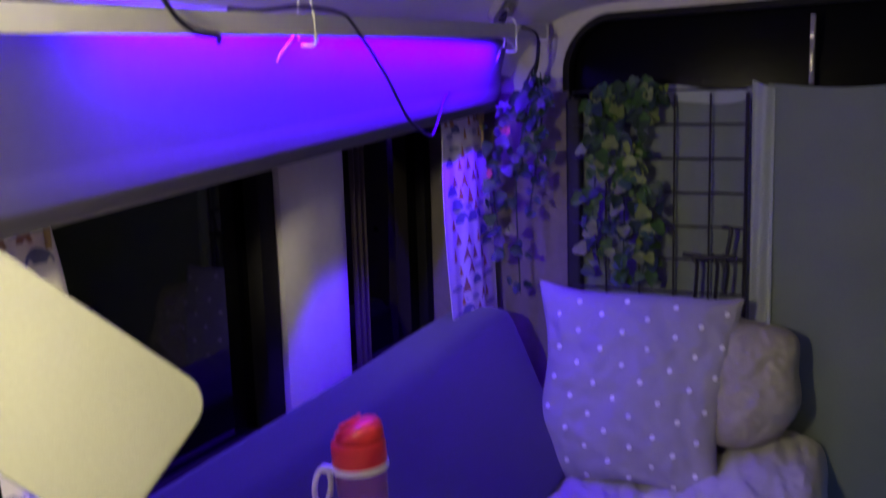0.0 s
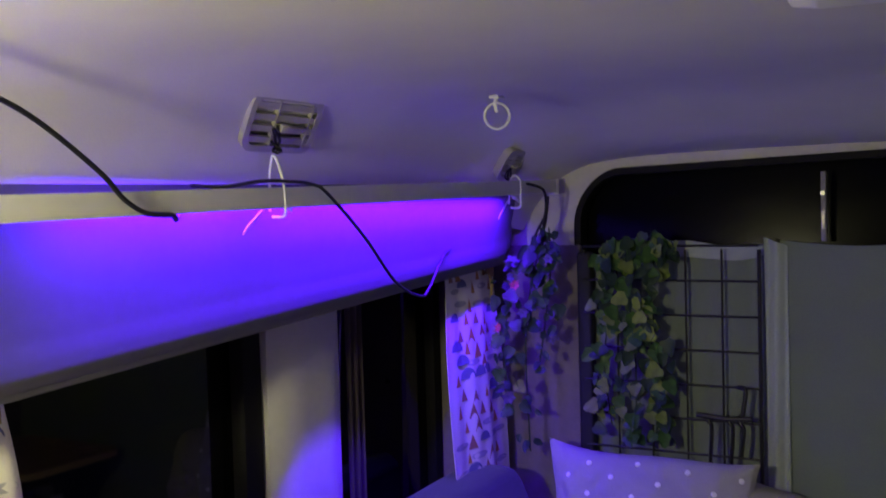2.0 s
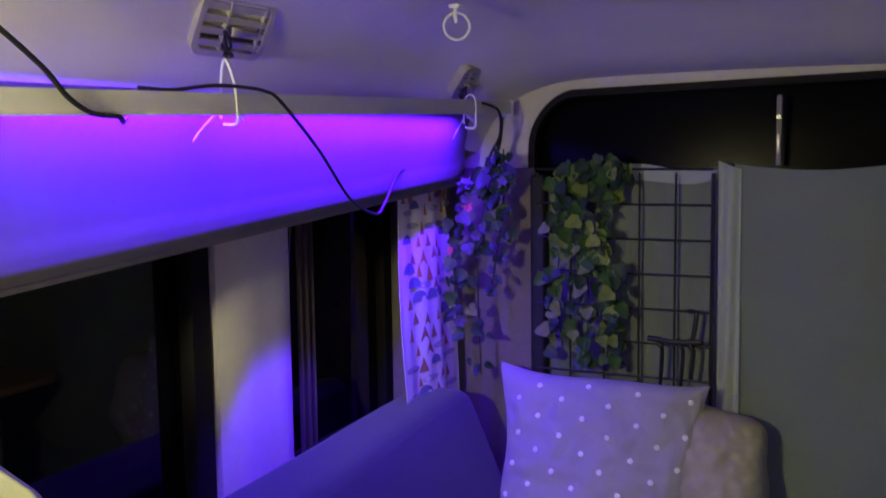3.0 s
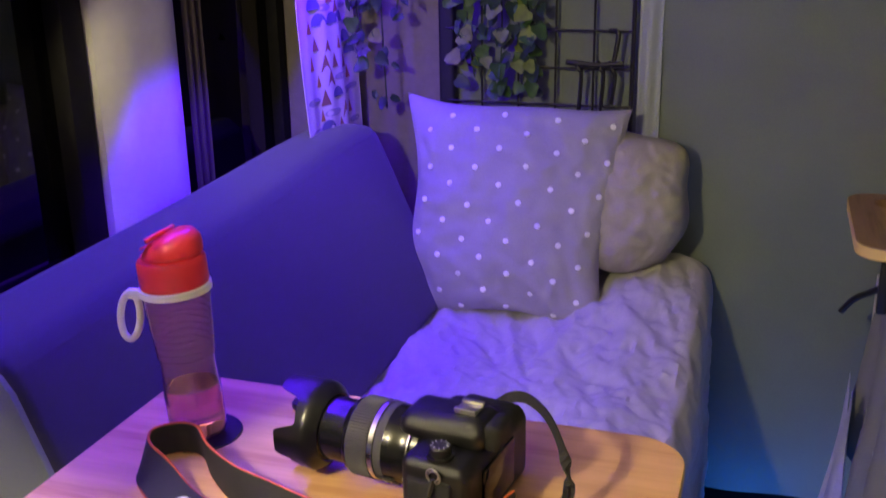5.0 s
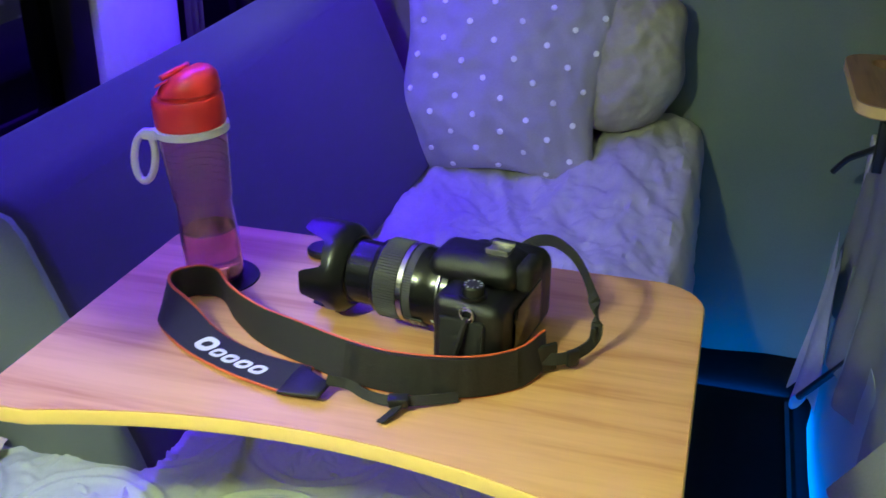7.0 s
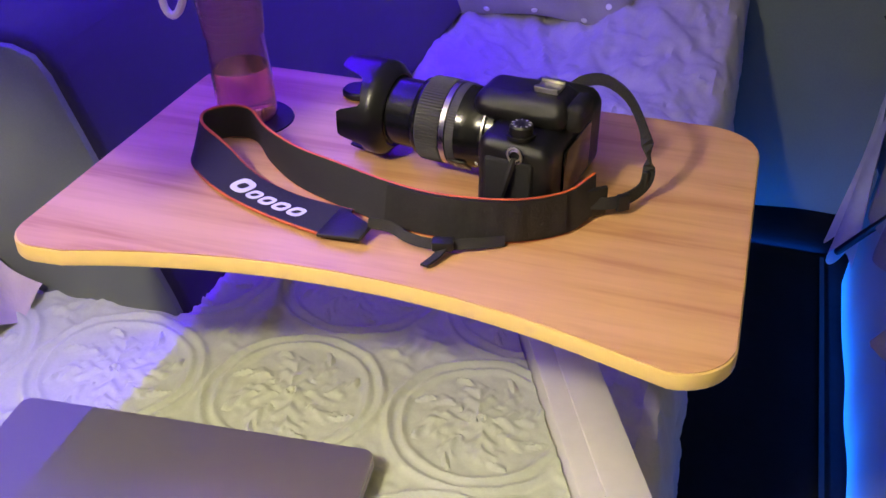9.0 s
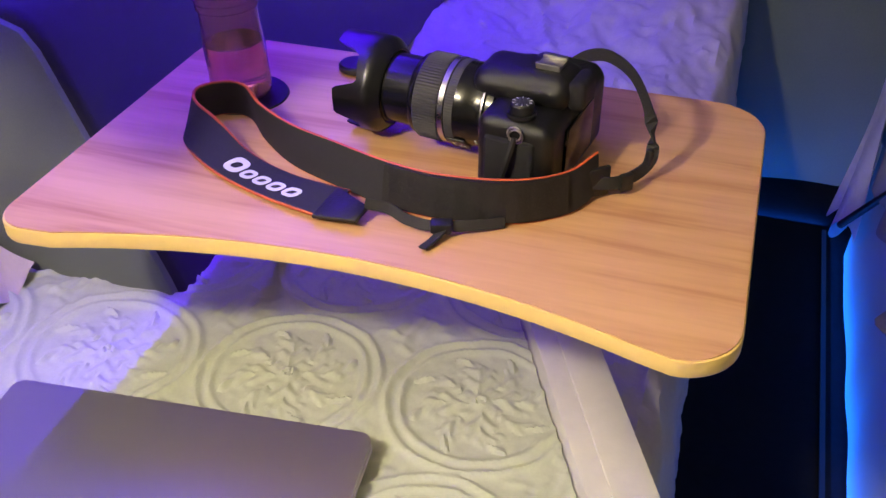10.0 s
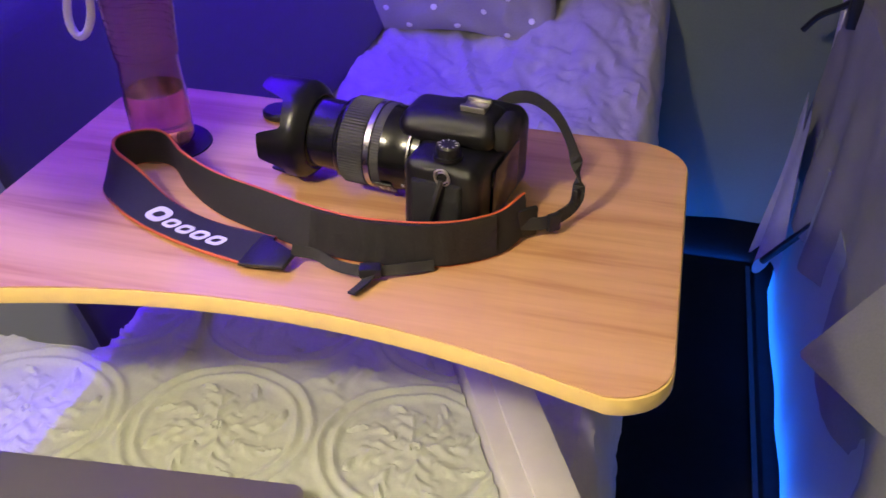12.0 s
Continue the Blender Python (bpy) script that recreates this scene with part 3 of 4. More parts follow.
body = part("body", shaped_body(), CAMBODY, dslr)
hump = box((-0.052, -0.026, 0.070), (0.034, 0.030, 0.106), 0.013, 5)
for v in hump.verts:
    f = smooth01(-0.01, -0.052, v.co.x)
    v.co.z -= 0.008 * f * (v.co.z > 0.085) + 0.006 * smooth01(0.0, 0.034, v.co.x) * (v.co.z > 0.085)
    v.co.y *= 1 - 0.28 * smooth01(0.085, 0.106, v.co.z)
part("prism_hump", hump, CAMBODY, body)
part("hot_shoe", join(box((0.000, -0.010, 0.1015), (0.021, 0.010, 0.1045), 0.0006), box((0.000, -0.011, 0.104), (0.021, -0.007, 0.1072), 0.0004), box((0.000, 0.007, 0.104), (0.021, 0.011, 0.1072), 0.0004)), STEEL, body, "steel flash shoe")
part("eyecup", box((0.030, -0.018, 0.072), (0.046, 0.018, 0.099), 0.007, 4), CAMGRIP, body, "rubber eyecup")
part("hand_grip", box((-0.048, 0.050, 0.006), (0.010, 0.084, 0.074), 0.014, 4), CAMGRIP, body, "ribbed rubber grip")
part("side_cover", box((-0.022, -0.0655, 0.012), (0.022, -0.058, 0.062), 0.004, 3), CAMGRIP, body, "rubber port cover")
dial = part("mode_dial", lathe([(0, 0.012), (0.0085, 0.012), (0.0098, 0.0105), (0.0102, 0.0), (0, 0)], 32, Matrix.Translation((0.004, -0.047, 0.077))), CAMBODY, body, "knurled mode dial")
for k in range(10):
    t = 2 * math.pi * k / 10
    part("dial_mark", box((-0.0012, -0.0004, 0), (0.0012, 0.0004, 0.0003), 0, 1, Matrix.Translation((0.004 + 0.0072 * math.cos(t), -0.047 + 0.0072 * math.sin(t), 0.0891)) @ Matrix.Rotation(t, 4, "Z")), MARK, dial)
part("power_ring", lathe([(0.0102, 0.0), (0.0122, 0.0), (0.0122, 0.003), (0.0102, 0.003)], 32, Matrix.Translation((0.004, -0.047, 0.0775))), CAMBODY, body)
part("screen", box((0.0355, -0.030, 0.014), (0.0385, 0.040, 0.062), 0.002), GLASS, body, "dark rear screen")
part("lens_release", lathe([(0, 0.004), (0.004, 0.004), (0.005, 0.0), (0, 0)], 16, Matrix.Translation((-0.030, -0.042, 0.045)) @ Matrix.Rotation(radians(-90), 4, "Y")), CAMBODY, body)
for z in (0.066, 0.070):
    part("strap_lug", tube([(0.006 + 0.006 * math.cos(t), -0.064 - 0.003 * (z > 0.068), z + 0.006 * math.sin(t)) for t in [2 * math.pi * k / 12 for k in range(13)]], 0.0009, 0, 6, False), STEEL, body)
part("strap_end", tube([(0.006, -0.066, 0.066), (0.002, -0.072, 0.045), (-0.004, -0.070, 0.02), (0.0, -0.068, 0.006)], 0.0028, 20, 6), CABLE, body, "folded webbing end")
TOLENS = Matrix.Translation((-0.030, 0.0, AX)) @ Matrix.Rotation(radians(-90), 4, "Y")
lens = part("lens", lathe([(0, 0), (0.033, 0.0), (0.0335, 0.006), (0.0355, 0.008), (0.0355, 0.020), (0.0368, 0.022), (0.0368, 0.030), (0.0372, 0.032), (0.0372, 0.041), (0.0368, 0.041), (0.0368, 0.072), (0.0355, 0.076), (0.0335, 0.078), (0, 0.078)], 56, TOLENS), LENSBLK, dslr)
part("silver_band", lathe([(0.0369, 0.0415), (0.0383, 0.042), (0.0383, 0.0468), (0.0369, 0.0472)], 56, TOLENS), SILVER, lens, "silver band")
part("mount_ring", lathe([(0.0336, 0.0065), (0.0362, 0.007), (0.0362, 0.0085), (0.0336, 0.009)], 56, TOLENS), SILVER, lens, "silver mount ring")


def ribbed_ring(count, r0, r1, z0, z1):
    """A ring whose outside is cut into fine ribs, all of one piece."""
    bm = bmesh.new()
    loops = []
    for z, lift in ((z0, 0.0), (z0 + 0.001, 1.0), (z1 - 0.001, 1.0), (z1, 0.0)):
        loop = []
        for k in range(4 * count):
            r = r0 + (r1 - r0) * lift * (1.0 if k % 4 < 2 else 0.0)
            t = 2 * math.pi * (k + (0.0 if k % 2 == 0 else 0.25)) / (4 * count)
            loop.append(bm.verts.new((r * math.cos(t), r * math.sin(t), z)))
        loops.append(loop)
    for a, b in zip(loops, loops[1:]):
        for k in range(len(a)):
            j = (k + 1) % len(a)
            bm.faces.new((a[k], a[j], b[j], b[k]))
    bmesh.ops.recalc_face_normals(bm, faces=bm.faces[:])
    bm.transform(TOLENS)
    return bm


part("zoom_ring", ribbed_ring(84, 0.0372, 0.0386, 0.048, 0.071), RIBGREY, lens, "ribbed rubber zoom ring")
part("focus_ring", ribbed_ring(96, 0.0373, 0.0379, 0.033, 0.041), RIBGREY, lens, "finely ribbed focus ring")
part("inner_barrel", lathe([(0.0, 0.076), (0.031, 0.076), (0.031, 0.104), (0.0325, 0.105), (0.0325, 0.111), (0.0, 0.111)], 48, TOLENS), LENSBLK, lens)
part("front_glass", lathe([(0, 0.1125), (0.018, 0.1122), (0.027, 0.1115), (0.0, 0.1112)], 40, TOLENS), GLASS, lens)


def hood_bm(seg=96):
    bm = bmesh.new()
    rows = []
    for r0, r1, z0, inner in ((0.0345, 0.0440, 0.104, 0), (0.0330, 0.0425, 0.104, 1)):
        ring = []
        for i in range(seg):
            t = 2 * math.pi * i / seg
            tip = 0.150 - 0.024 * smooth01(0.25, 0.75, 0.5 - 0.5 * math.cos(4 * t + 0.3)) + 0.004 * math.cos(2 * t)
            col = []
            for k in range(7):
                z = z0 + (tip - z0) * k / 6
                r = r0 + (r1 - r0) * smooth01(0.104, 0.116, z) ** 0.6
                col.append(bm.verts.new((r * math.cos(t), r * math.sin(t), z)))
            ring.append(col)
        rows.append(ring)
    for i in range(seg):
        j = (i + 1) % seg
        for k in range(6):
            bm.faces.new((rows[0][i][k], rows[0][j][k], rows[0][j][k + 1], rows[0][i][k + 1]))
            bm.faces.new((rows[1][i][k + 1], rows[1][j][k + 1], rows[1][j][k], rows[1][i][k]))
        for k in (0, 6):
            bm.faces.new((rows[0][i][k], rows[0][j][k], rows[1][j][k], rows[1][i][k]))
    bmesh.ops.recalc_face_normals(bm, faces=bm.faces[:])
    bm.transform(TOLENS)
    return bm


part("lens_hood", hood_bm(), HOODM, lens, "petal-shaped lens hood")
part("switch_plate", box((0.036, -0.011, 0.0225), (0.0384, 0.011, 0.040), 0.001, 2, TOLENS @ Matrix.Rotation(radians(222), 4, "Z")), CAMBODY, lens, "switch panel")
for a, z, w in ((214, 0.025, 0.006), (214, 0.029, 0.004), (222, 0.034, 0.008), (230, 0.026, 0.005), (230, 0.031, 0.003)):
    part("marking", box((0.0384, -w / 2, z), (0.0387, w / 2, z + 0.0014), 0, 1, TOLENS @ Matrix.Rotation(radians(a), 4, "Z")), MARK, lens)
for a, z, w in ((205, 0.012, 0.012), (190, 0.015, 0.003), (235, 0.012, 0.005)):
    part("marking", box((0.0355, -w / 2, z), (0.0359, w / 2, z + 0.0022), 0, 1, TOLENS @ Matrix.Rotation(radians(a), 4, "Z")), MARK, lens)
part("scale_window", box((0.0355, -0.009, 0.023), (0.0379, 0.009, 0.030), 0.001, 2, TOLENS @ Matrix.Rotation(radians(178), 4, "Z")), GLASS, lens, "glossy distance window")
part("lens_cap", lathe([(0, 0.0), (0.016, 0.0), (0.018, 0.002), (0.018, 0.006), (0.016, 0.008), (0, 0.008)], 36, Matrix.Translation((-0.240, 0.108, 0.001))), HOODM, dslr, "round black cap lying beside the lens")

# Neck strap.
STRAPM = mat("black_strap_fabric", (0.022, 0.021, 0.022), 0.75, var=0.2, grain=500, bump=0.3, bump_scale=1500)
STRAPLEATHER = mat("black_strap_leather", (0.013, 0.012, 0.012), 0.52, var=0.2, grain=200, bump=0.25, bump_scale=500)
RED = mat("orange_red_binding", (0.55, 0.10, 0.03), 0.6, var=0.1, bump=0.1)
strap = thing("camera_strap", "wide black camera strap with orange edges curled on the table", "strap")


def ribbon(rows, width, thick, n=90, edges=0.0):
    """rows: (x, y, z of the lower edge, lean) with lean 0 upright and 90 lying towards the back. Returns the band and its two edges."""
    low = spline([r[:3] for r in rows], n)
    lean = [v.x for v in spline([(r[3], 0, 0) for r in rows], n)]
    bm = bmesh.new()
    rings, lo_edge, hi_edge = [], [], []
    for i, p in enumerate(low):
        d = (low[min(i + 1, n - 1)] - low[max(i - 1, 0)]).normalized()
        flat = Vector((-d.y, d.x, 0)).normalized()
        a = radians(lean[i])
        wv = flat * math.sin(a) + Vector((0, 0, 1)) * math.cos(a)
        nv = d.cross(wv).normalized() * thick / 2
        bow = [0.0, 0.5, 1.0]
        col = []
        for k, b in enumerate(bow):
            q = p + wv * width * b
            col.append((q + nv * (1.3 if k == 1 else 1), q - nv))
        rings.append([bm.verts.new(col[0][0]), bm.verts.new(col[1][0]), bm.verts.new(col[2][0]), bm.verts.new(col[2][1]), bm.verts.new(col[1][1]), bm.verts.new(col[0][1])])
        lo_edge.append(p + wv * 0.0004)
        hi_edge.append(p + wv * (width - 0.0004))
    for a, b in zip(rings, rings[1:]):
        for k in range(6):
            bm.faces.new((a[k], a[(k + 1) % 6], b[(k + 1) % 6], b[k]))
    bm.faces.new(rings[0][::-1])
    bm.faces.new(rings[-1])
    bmesh.ops.recalc_face_normals(bm, faces=bm.faces[:])
    return bm, lo_edge, hi_edge


Z0 = TOP + 0.0015
WIDE = [(0.168, -0.012, Z0 + 0.004, -6), (0.150, -0.045, Z0, -8), (0.110, -0.073, Z0, -10), (0.050, -0.084, Z0, -12), (0.0, -0.078, Z0, -14), (-0.055, -0.060, Z0, -14), (-0.100, -0.040, Z0, -6), (-0.140, -0.008, Z0, 4), (-0.172, 0.026, Z0, 8), (-0.200, 0.028, Z0, 10), (-0.219, 0.002, Z0, 10), (-0.213, -0.030, Z0, 30), (-0.184, -0.059, Z0 + 0.001, 70), (-0.144, -0.084, Z0 + 0.002, 84), (-0.094, -0.104, Z0 + 0.003, 86), (-0.036, -0.119, Z0 + 0.004, 80)]
bm, lo_e, hi_e = ribbon(WIDE, 0.037, 0.0030, 150)
wide = part("band", bm, STRAPM, strap)
part("edge_binding", tube(lo_e, 0.0016, 0, 6), RED, wide, "orange edge")
part("edge_binding", tube(hi_e, 0.0016, 0, 6), RED, wide, "orange edge")
PAD = [(0.150, -0.0475, Z0 + 0.003, -8), (0.110, -0.0755, Z0 + 0.003, -10), (0.050, -0.0865, Z0 + 0.003, -12), (0.0, -0.0805, Z0 + 0.003, -14)]
bm, _, _ = ribbon(PAD, 0.034, 0.003, 60)
for v in bm.verts:
    v.co.y -= 0.0008 * abs(math.sin((v.co.x + 0.01) * 190))
part("leather_pad", bm, STRAPLEATHER, wide, "creased leather lining")
# Plain shapes in place of the lettering.
def strap_at(s, w, lift):
    """A point on the front, lettered run of the strap: s along it, w across it."""
    run = [Vector(r[:3]) for r in WIDE[12:]]
    leans = [Vector((r[3], 0, 0)) for r in WIDE[12:]]
    p, q = spline(run, 41), spline(leans, 41)
    i = min(39, int(s * 40))
    f = s * 40 - i
    c = p[i].lerp(p[i + 1], f)
    d = (p[i + 1] - p[i]).normalized()
    a = radians(q[i].x)
    flat = Vector((-d.y, d.x, 0)).normalized()
    wv = flat * math.sin(a) + Vector((0, 0, 1)) * math.cos(a)
    nv = d.cross(wv).normalized()
    if nv.y > 0:
        nv = -nv
    return c + wv * w + nv * (0.0022 + lift)


for s0, s1, w0, w1 in ((0.23, 0.38, 0.007, 0.027), (0.395, 0.485, 0.008, 0.021), (0.50, 0.59, 0.008, 0.021), (0.605, 0.695, 0.008, 0.021), (0.71, 0.80, 0.008, 0.021)):
    def rim(u, v, s0=s0, s1=s1, w0=w0, w1=w1):
        t = 2 * math.pi * u
        k = 1 - 0.55 * v
        ct, st = math.cos(t), math.sin(t)
        sq = (abs(ct) ** 3 + abs(st) ** 3) ** (-1 / 3)
        return strap_at((s0 + s1) / 2 + (s1 - s0) / 2 * k * ct * sq + 0.012 * st, (w0 + w1) / 2 + (w1 - w0) / 2 * k * st * sq, 0.0004)
    part("emblem_shape", sheet(20, 1, rim, 0.0004), MARK, wide, "white plain emblem shape")
tip = box((-0.002, -0.019, 0), (0.036, 0.019, 0.004), 0.0015, 2)
for v in tip.verts:
    v.co.y *= 1 - 0.5 * smooth01(0.004, 0.036, v.co.x)
    v.co.z += 0.004 * math.sin(v.co.x * 90)
tip.transform( Matrix.Translation((-0.040, -0.103, Z0 + 0.007)) @ Matrix.Rotation(radians(-14), 4, "Z") @ Matrix.Rotation(radians(12), 4, "X"))
part("leather_tip", tip, STRAPLEATHER, strap, "stitched leather tip")


def webbing(points, width, up, name, parent, label=""):
    pts = spline(points, 50)
    bm = bmesh.new()
    rings = []
    for i, p in enumerate(pts):
        d = (pts[min(i + 1, 49)] - pts[max(i - 1, 0)]).normalized()
        wv = Vector(up) - d * d.dot(Vector(up))
        wv = wv.normalized() * width / 2
        nv = d.cross(wv).normalized() * 0.0009
        rings.append([bm.verts.new(p + s * wv + t * nv) for s, t in ((-1, -1), (1, -1), (1, 1), (-1, 1))])
    for a, b in zip(rings, rings[1:]):
        for k in range(4):
            bm.faces.new((a[k], a[(k + 1) % 4], b[(k + 1) % 4], b[k]))
    bm.faces.new(rings[0][::-1])
    bm.faces.new(rings[-1])
    bmesh.ops.recalc_face_normals(bm, faces=bm.faces[:])
    return part(name, bm, STRAPM, parent, label, False)


front_web = webbing([(-0.006, -0.104, Z0 + 0.015), (0.012, -0.098, Z0 + 0.010), (0.030, -0.103, Z0 + 0.006), (0.055, -0.108, Z0 + 0.008), (0.085, -0.094, Z0 + 0.006), (0.105, -0.080, Z0 + 0.004)], 0.009, (0, 0.5, 1), "webbing", strap, "narrow black webbing")
part("buckle", box((-0.009, -0.006, -0.004), (0.009, 0.006, 0.005), 0.002, 2, Matrix.Translation((0.060, -0.107, Z0 + 0.008)) @ Matrix.Rotation(radians(15), 4, "Z")), BLACKPL, strap)
webbing([(0.062, -0.110, Z0 + 0.007), (0.058, -0.120, Z0 + 0.004), (0.052, -0.132, Z0 + 0.002)], 0.008, (1, 0, 0.3), "webbing_tail", strap)
side_web = webbing([(0.164, -0.018, Z0 + 0.016), (0.184, -0.006, Z0 + 0.013), (0.202, 0.022, Z0 + 0.014), (0.206, 0.030, Z0 + 0.030), (0.199, 0.034, Z0 + 0.060), (0.181, 0.052, Z0 + 0.083), (0.157, 0.076, Z0 + 0.087), (0.136, 0.094, Z0 + 0.078), (0.120, 0.102, Z0 + 0.064)], 0.011, (-0.2, 0.2, 1), "webbing", strap, "narrow black webbing")
part("leather_joint", box((-0.012, -0.002, -0.004), (0.014, 0.003, 0.024), 0.002, 2, Matrix.Translation((0.166, -0.016, Z0 + 0.005)) @ Matrix.Rotation(radians(42), 4, "Z")), STRAPLEATHER, strap)
for p, a in (((0.190, -0.002, Z0 + 0.012), 40), ((0.205, 0.030, Z0 + 0.022), 75)):
    part("slider", box((-0.006, -0.003, -0.008), (0.006, 0.003, 0.008), 0.0015, 2, Matrix.Translation(p) @ Matrix.Rotation(radians(a), 4, "Z")), BLACKPL, strap)

# ---- on the bed ----
ALU = mat("grey_aluminium", (0.44, 0.41, 0.46), 0.42, 0.8, var=0.04, grain=900, bump=0.04, bump_scale=2500)
laptop = new("laptop")
laptop.matrix_world = pose(-0.158, -0.279, 0.4985, 0, 0, 5.6)
tagged(laptop, "closed slim grey aluminium laptop on the quilt", "laptop")
bpy.context.view_layer.update()
SLAB = rounded(-0.178, -0.122, 0.178, 0.122, 0.012)
part("base", prism(SLAB, 0.0, 0.0085, 0.002, 2), ALU, laptop)
part("lid", prism([(x * 0.998, y * 0.998) for x, y in SLAB], 0.0095, 0.0155, 0.0015, 2), ALU, laptop)
part("hinge_bar", box((-0.13, 0.115, 0.003), (0.13, 0.1205, 0.0095), 0.001), BLACKPL, laptop)
PINK = mat("pale_pink_cloth", (0.62, 0.52, 0.50), 0.9, var=0.08, bump=0.2)
solid("cloth", sheet(30, 24, lambda u, v: Vector((-0.555 + 0.10 * u, -0.13 + 0.13 * v, 0.496 + 0.11 * (1 - u) ** 1.5 * (0.4 + 0.6 * v) + 0.010 * math.sin(9 * v + 5 * u)))), PINK, "crumpled pale pink cloth at the bed's edge", "cloth")

# ---- lamp strip, vents, cables under the roof ----
bar = thing("light_strip", "white light bar with violet diodes hung along the roof edge", "light strip")
BARY0, BARY1 = -1.14, 1.285


def along_bar(bm):
    """Lets the bar rise towards the rear."""
    for v in bm.verts:
        v.co.z += BAR_RISE * (v.co.y - 0.05)
    return bm


part("channel", along_bar(join(box((-0.380, BARY0, 1.425), (-0.376, BARY1, 1.455), 0.0008), box((-0.398, BARY0, 1.4515), (-0.380, BARY1, 1.455), 0.0008))), WHITEPL, bar)
part("diode_tape", along_bar(box((-0.397, BARY0 + 0.01, 1.4495), (-0.384, BARY1 - 0.03, 1.4512))), glow("violet_diodes", VIOLET, 3.0), bar, "glowing violet diode tape")
part("end_cap", along_bar(box((-0.400, BARY1, 1.421), (-0.374, BARY1 + 0.010, 1.457), 0.002)), WHITEPL, bar)


def tie(at, lean):
    t = thing("cable_tie", "white plastic cable tie round the light bar", "cable tie", group="cable ties on the light bar")
    x, y, z = at
    part("loop", join(tube([(x - 0.024, y, 1.425), (x - 0.020, y + lean * 0.3, 1.475), (x - 0.008, y + lean, z), (x + 0.003, y + lean * 0.5, 1.475), (x + 0.004, y, 1.44), (x + 0.002, y, 1.418), (x - 0.02, y, 1.417)], 0.0022, 36, 6)), WHITEPL, t)
    part("tail", sheet(12, 1, lambda u, v: Vector((x - 0.022 + 0.006 * u, y - 0.062 * u - 0.010 + 0.010 * v, 1.432 - 0.038 * u + 0.011 * v)), 0.0012), WHITEPL, t)
    part("tail", sheet(12, 1, lambda u, v: Vector((x - 0.020 + 0.004 * u, y + 0.034 * u + 0.008, 1.436 - 0.014 * u * u + 0.007 * v)), 0.0012), WHITEPL, t)
    return t


tie((-0.380, 0.275, 1.505), -0.008)
tie((-0.380, 1.085, 1.485), 0.0)


# Darker copy of the vent plastic: shade between the louvres put into colour.
VENTSHADE = mat("vent_plastic_painted_shade", (0.10, 0.095, 0.07), 0.7, var=0.1, bump=0.06)
VENTM = mat("olive_beige_vent_plastic", (0.44, 0.42, 0.33), 0.55, var=0.06, bump=0.06)


def vent(at, w, h):
    v = thing("air_vent", "beige louvred air vent in the headliner", "air vent", group="roof air vents")
    slope = Matrix.Translation(at) @ Matrix.Rotation(radians(-45), 4, "Y") @ Matrix(((1, 0, 0, 0), (-0.45, 1, 0, 0), (0, 0, 1, 0), (0, 0, 0, 1)))
    def put(bm):
        bm.transform(slope)
        return bm
    def flat(pts, z0, z1, bev=0.0):
        return put(prism([(y, x) for x, y in pts], z0, z1, bev))
    o, i2 = rounded(-w / 2, -h / 2, w / 2, h / 2, 0.022), rounded(-w / 2 + 0.012, -h / 2 + 0.012, w / 2 - 0.012, h / 2 - 0.012, 0.014)
    bm = framed(i2, o, -0.001, 0.016)
    bm.transform(slope @ Matrix(((0, 0, 1, 0), (1, 0, 0, 0), (0, 1, 0, 0), (0, 0, 0, 1))))
    part("frame", bm, VENTM, v)
    part("recess", put(box((-h / 2 + 0.008, -w / 2 + 0.008, 0.009), (h / 2 - 0.008, w / 2 - 0.008, 0.012))), VENTSHADE, v, "recess behind the louvres with its shade painted in")
    for k in range(4):
        x = -h / 2 + 0.012 + (h - 0.024) * (k + 0.5) / 4
        part("louvre", put(box((x - 0.006, -w / 2 + 0.011, 0.0), (x + 0.006, w / 2 - 0.011, 0.005), 0.0006, 1)), VENTM, v)
    for y in (-w * 0.12, w * 0.36):
        part("divider", put(box((-h / 2 + 0.011, y - 0.002, -0.001), (h / 2 - 0.011, y + 0.002, 0.006))), VENTM, v)
    part("tab", put(box((-0.010, -0.012, -0.010), (0.004, 0.010, -0.002), 0.002)), VENTM, v)
    return v


vent((-0.405, 0.315, 1.553), 0.165, 0.108)
vent((-0.402, 1.105, 1.508), 0.10, 0.085)


def cable(points, r, label, n=60):
    return solid("cable", tube(points, r, n, 8), CABLE, label, "cable", group="loose cables")


cable([(-0.20, -0.60, 1.598), (-0.30, -0.40, 1.575), (-0.345, -0.252, 1.556), (-0.36, -0.166, 1.531), (-0.366, -0.075, 1.477), (-0.370, -0.034, 1.444), (-0.371, 0.002, 1.427), (-0.374, 0.046, 1.424), (-0.390, 0.07, 1.418), (-0.41, 0.10, 1.43)], 0.0032, "black cable drooping from the roof onto the light bar", 80)
cable([(-0.41, 0.12, 1.462), (-0.392, 0.161, 1.460), (-0.375, 0.22, 1.467), (-0.366, 0.273, 1.467), (-0.366, 0.33, 1.463), (-0.368, 0.371, 1.448), (-0.380, 0.485, 1.378), (-0.395, 0.60, 1.296), (-0.405, 0.70, 1.262), (-0.420, 0.76, 1.272), (-0.445, 0.86, 1.325), (-0.466, 0.93, 1.335)], 0.0026, "black cable looping under the light bar", 90)
cable([(-0.385, 1.10, 1.47), (-0.370, 1.14, 1.465), (-0.362, 1.18, 1.45), (-0.372, 1.205, 1.40), (-0.400, 1.21, 1.35), (-0.42, 1.205, 1.27)], 0.0032, "black cable hanging from the bar's end")
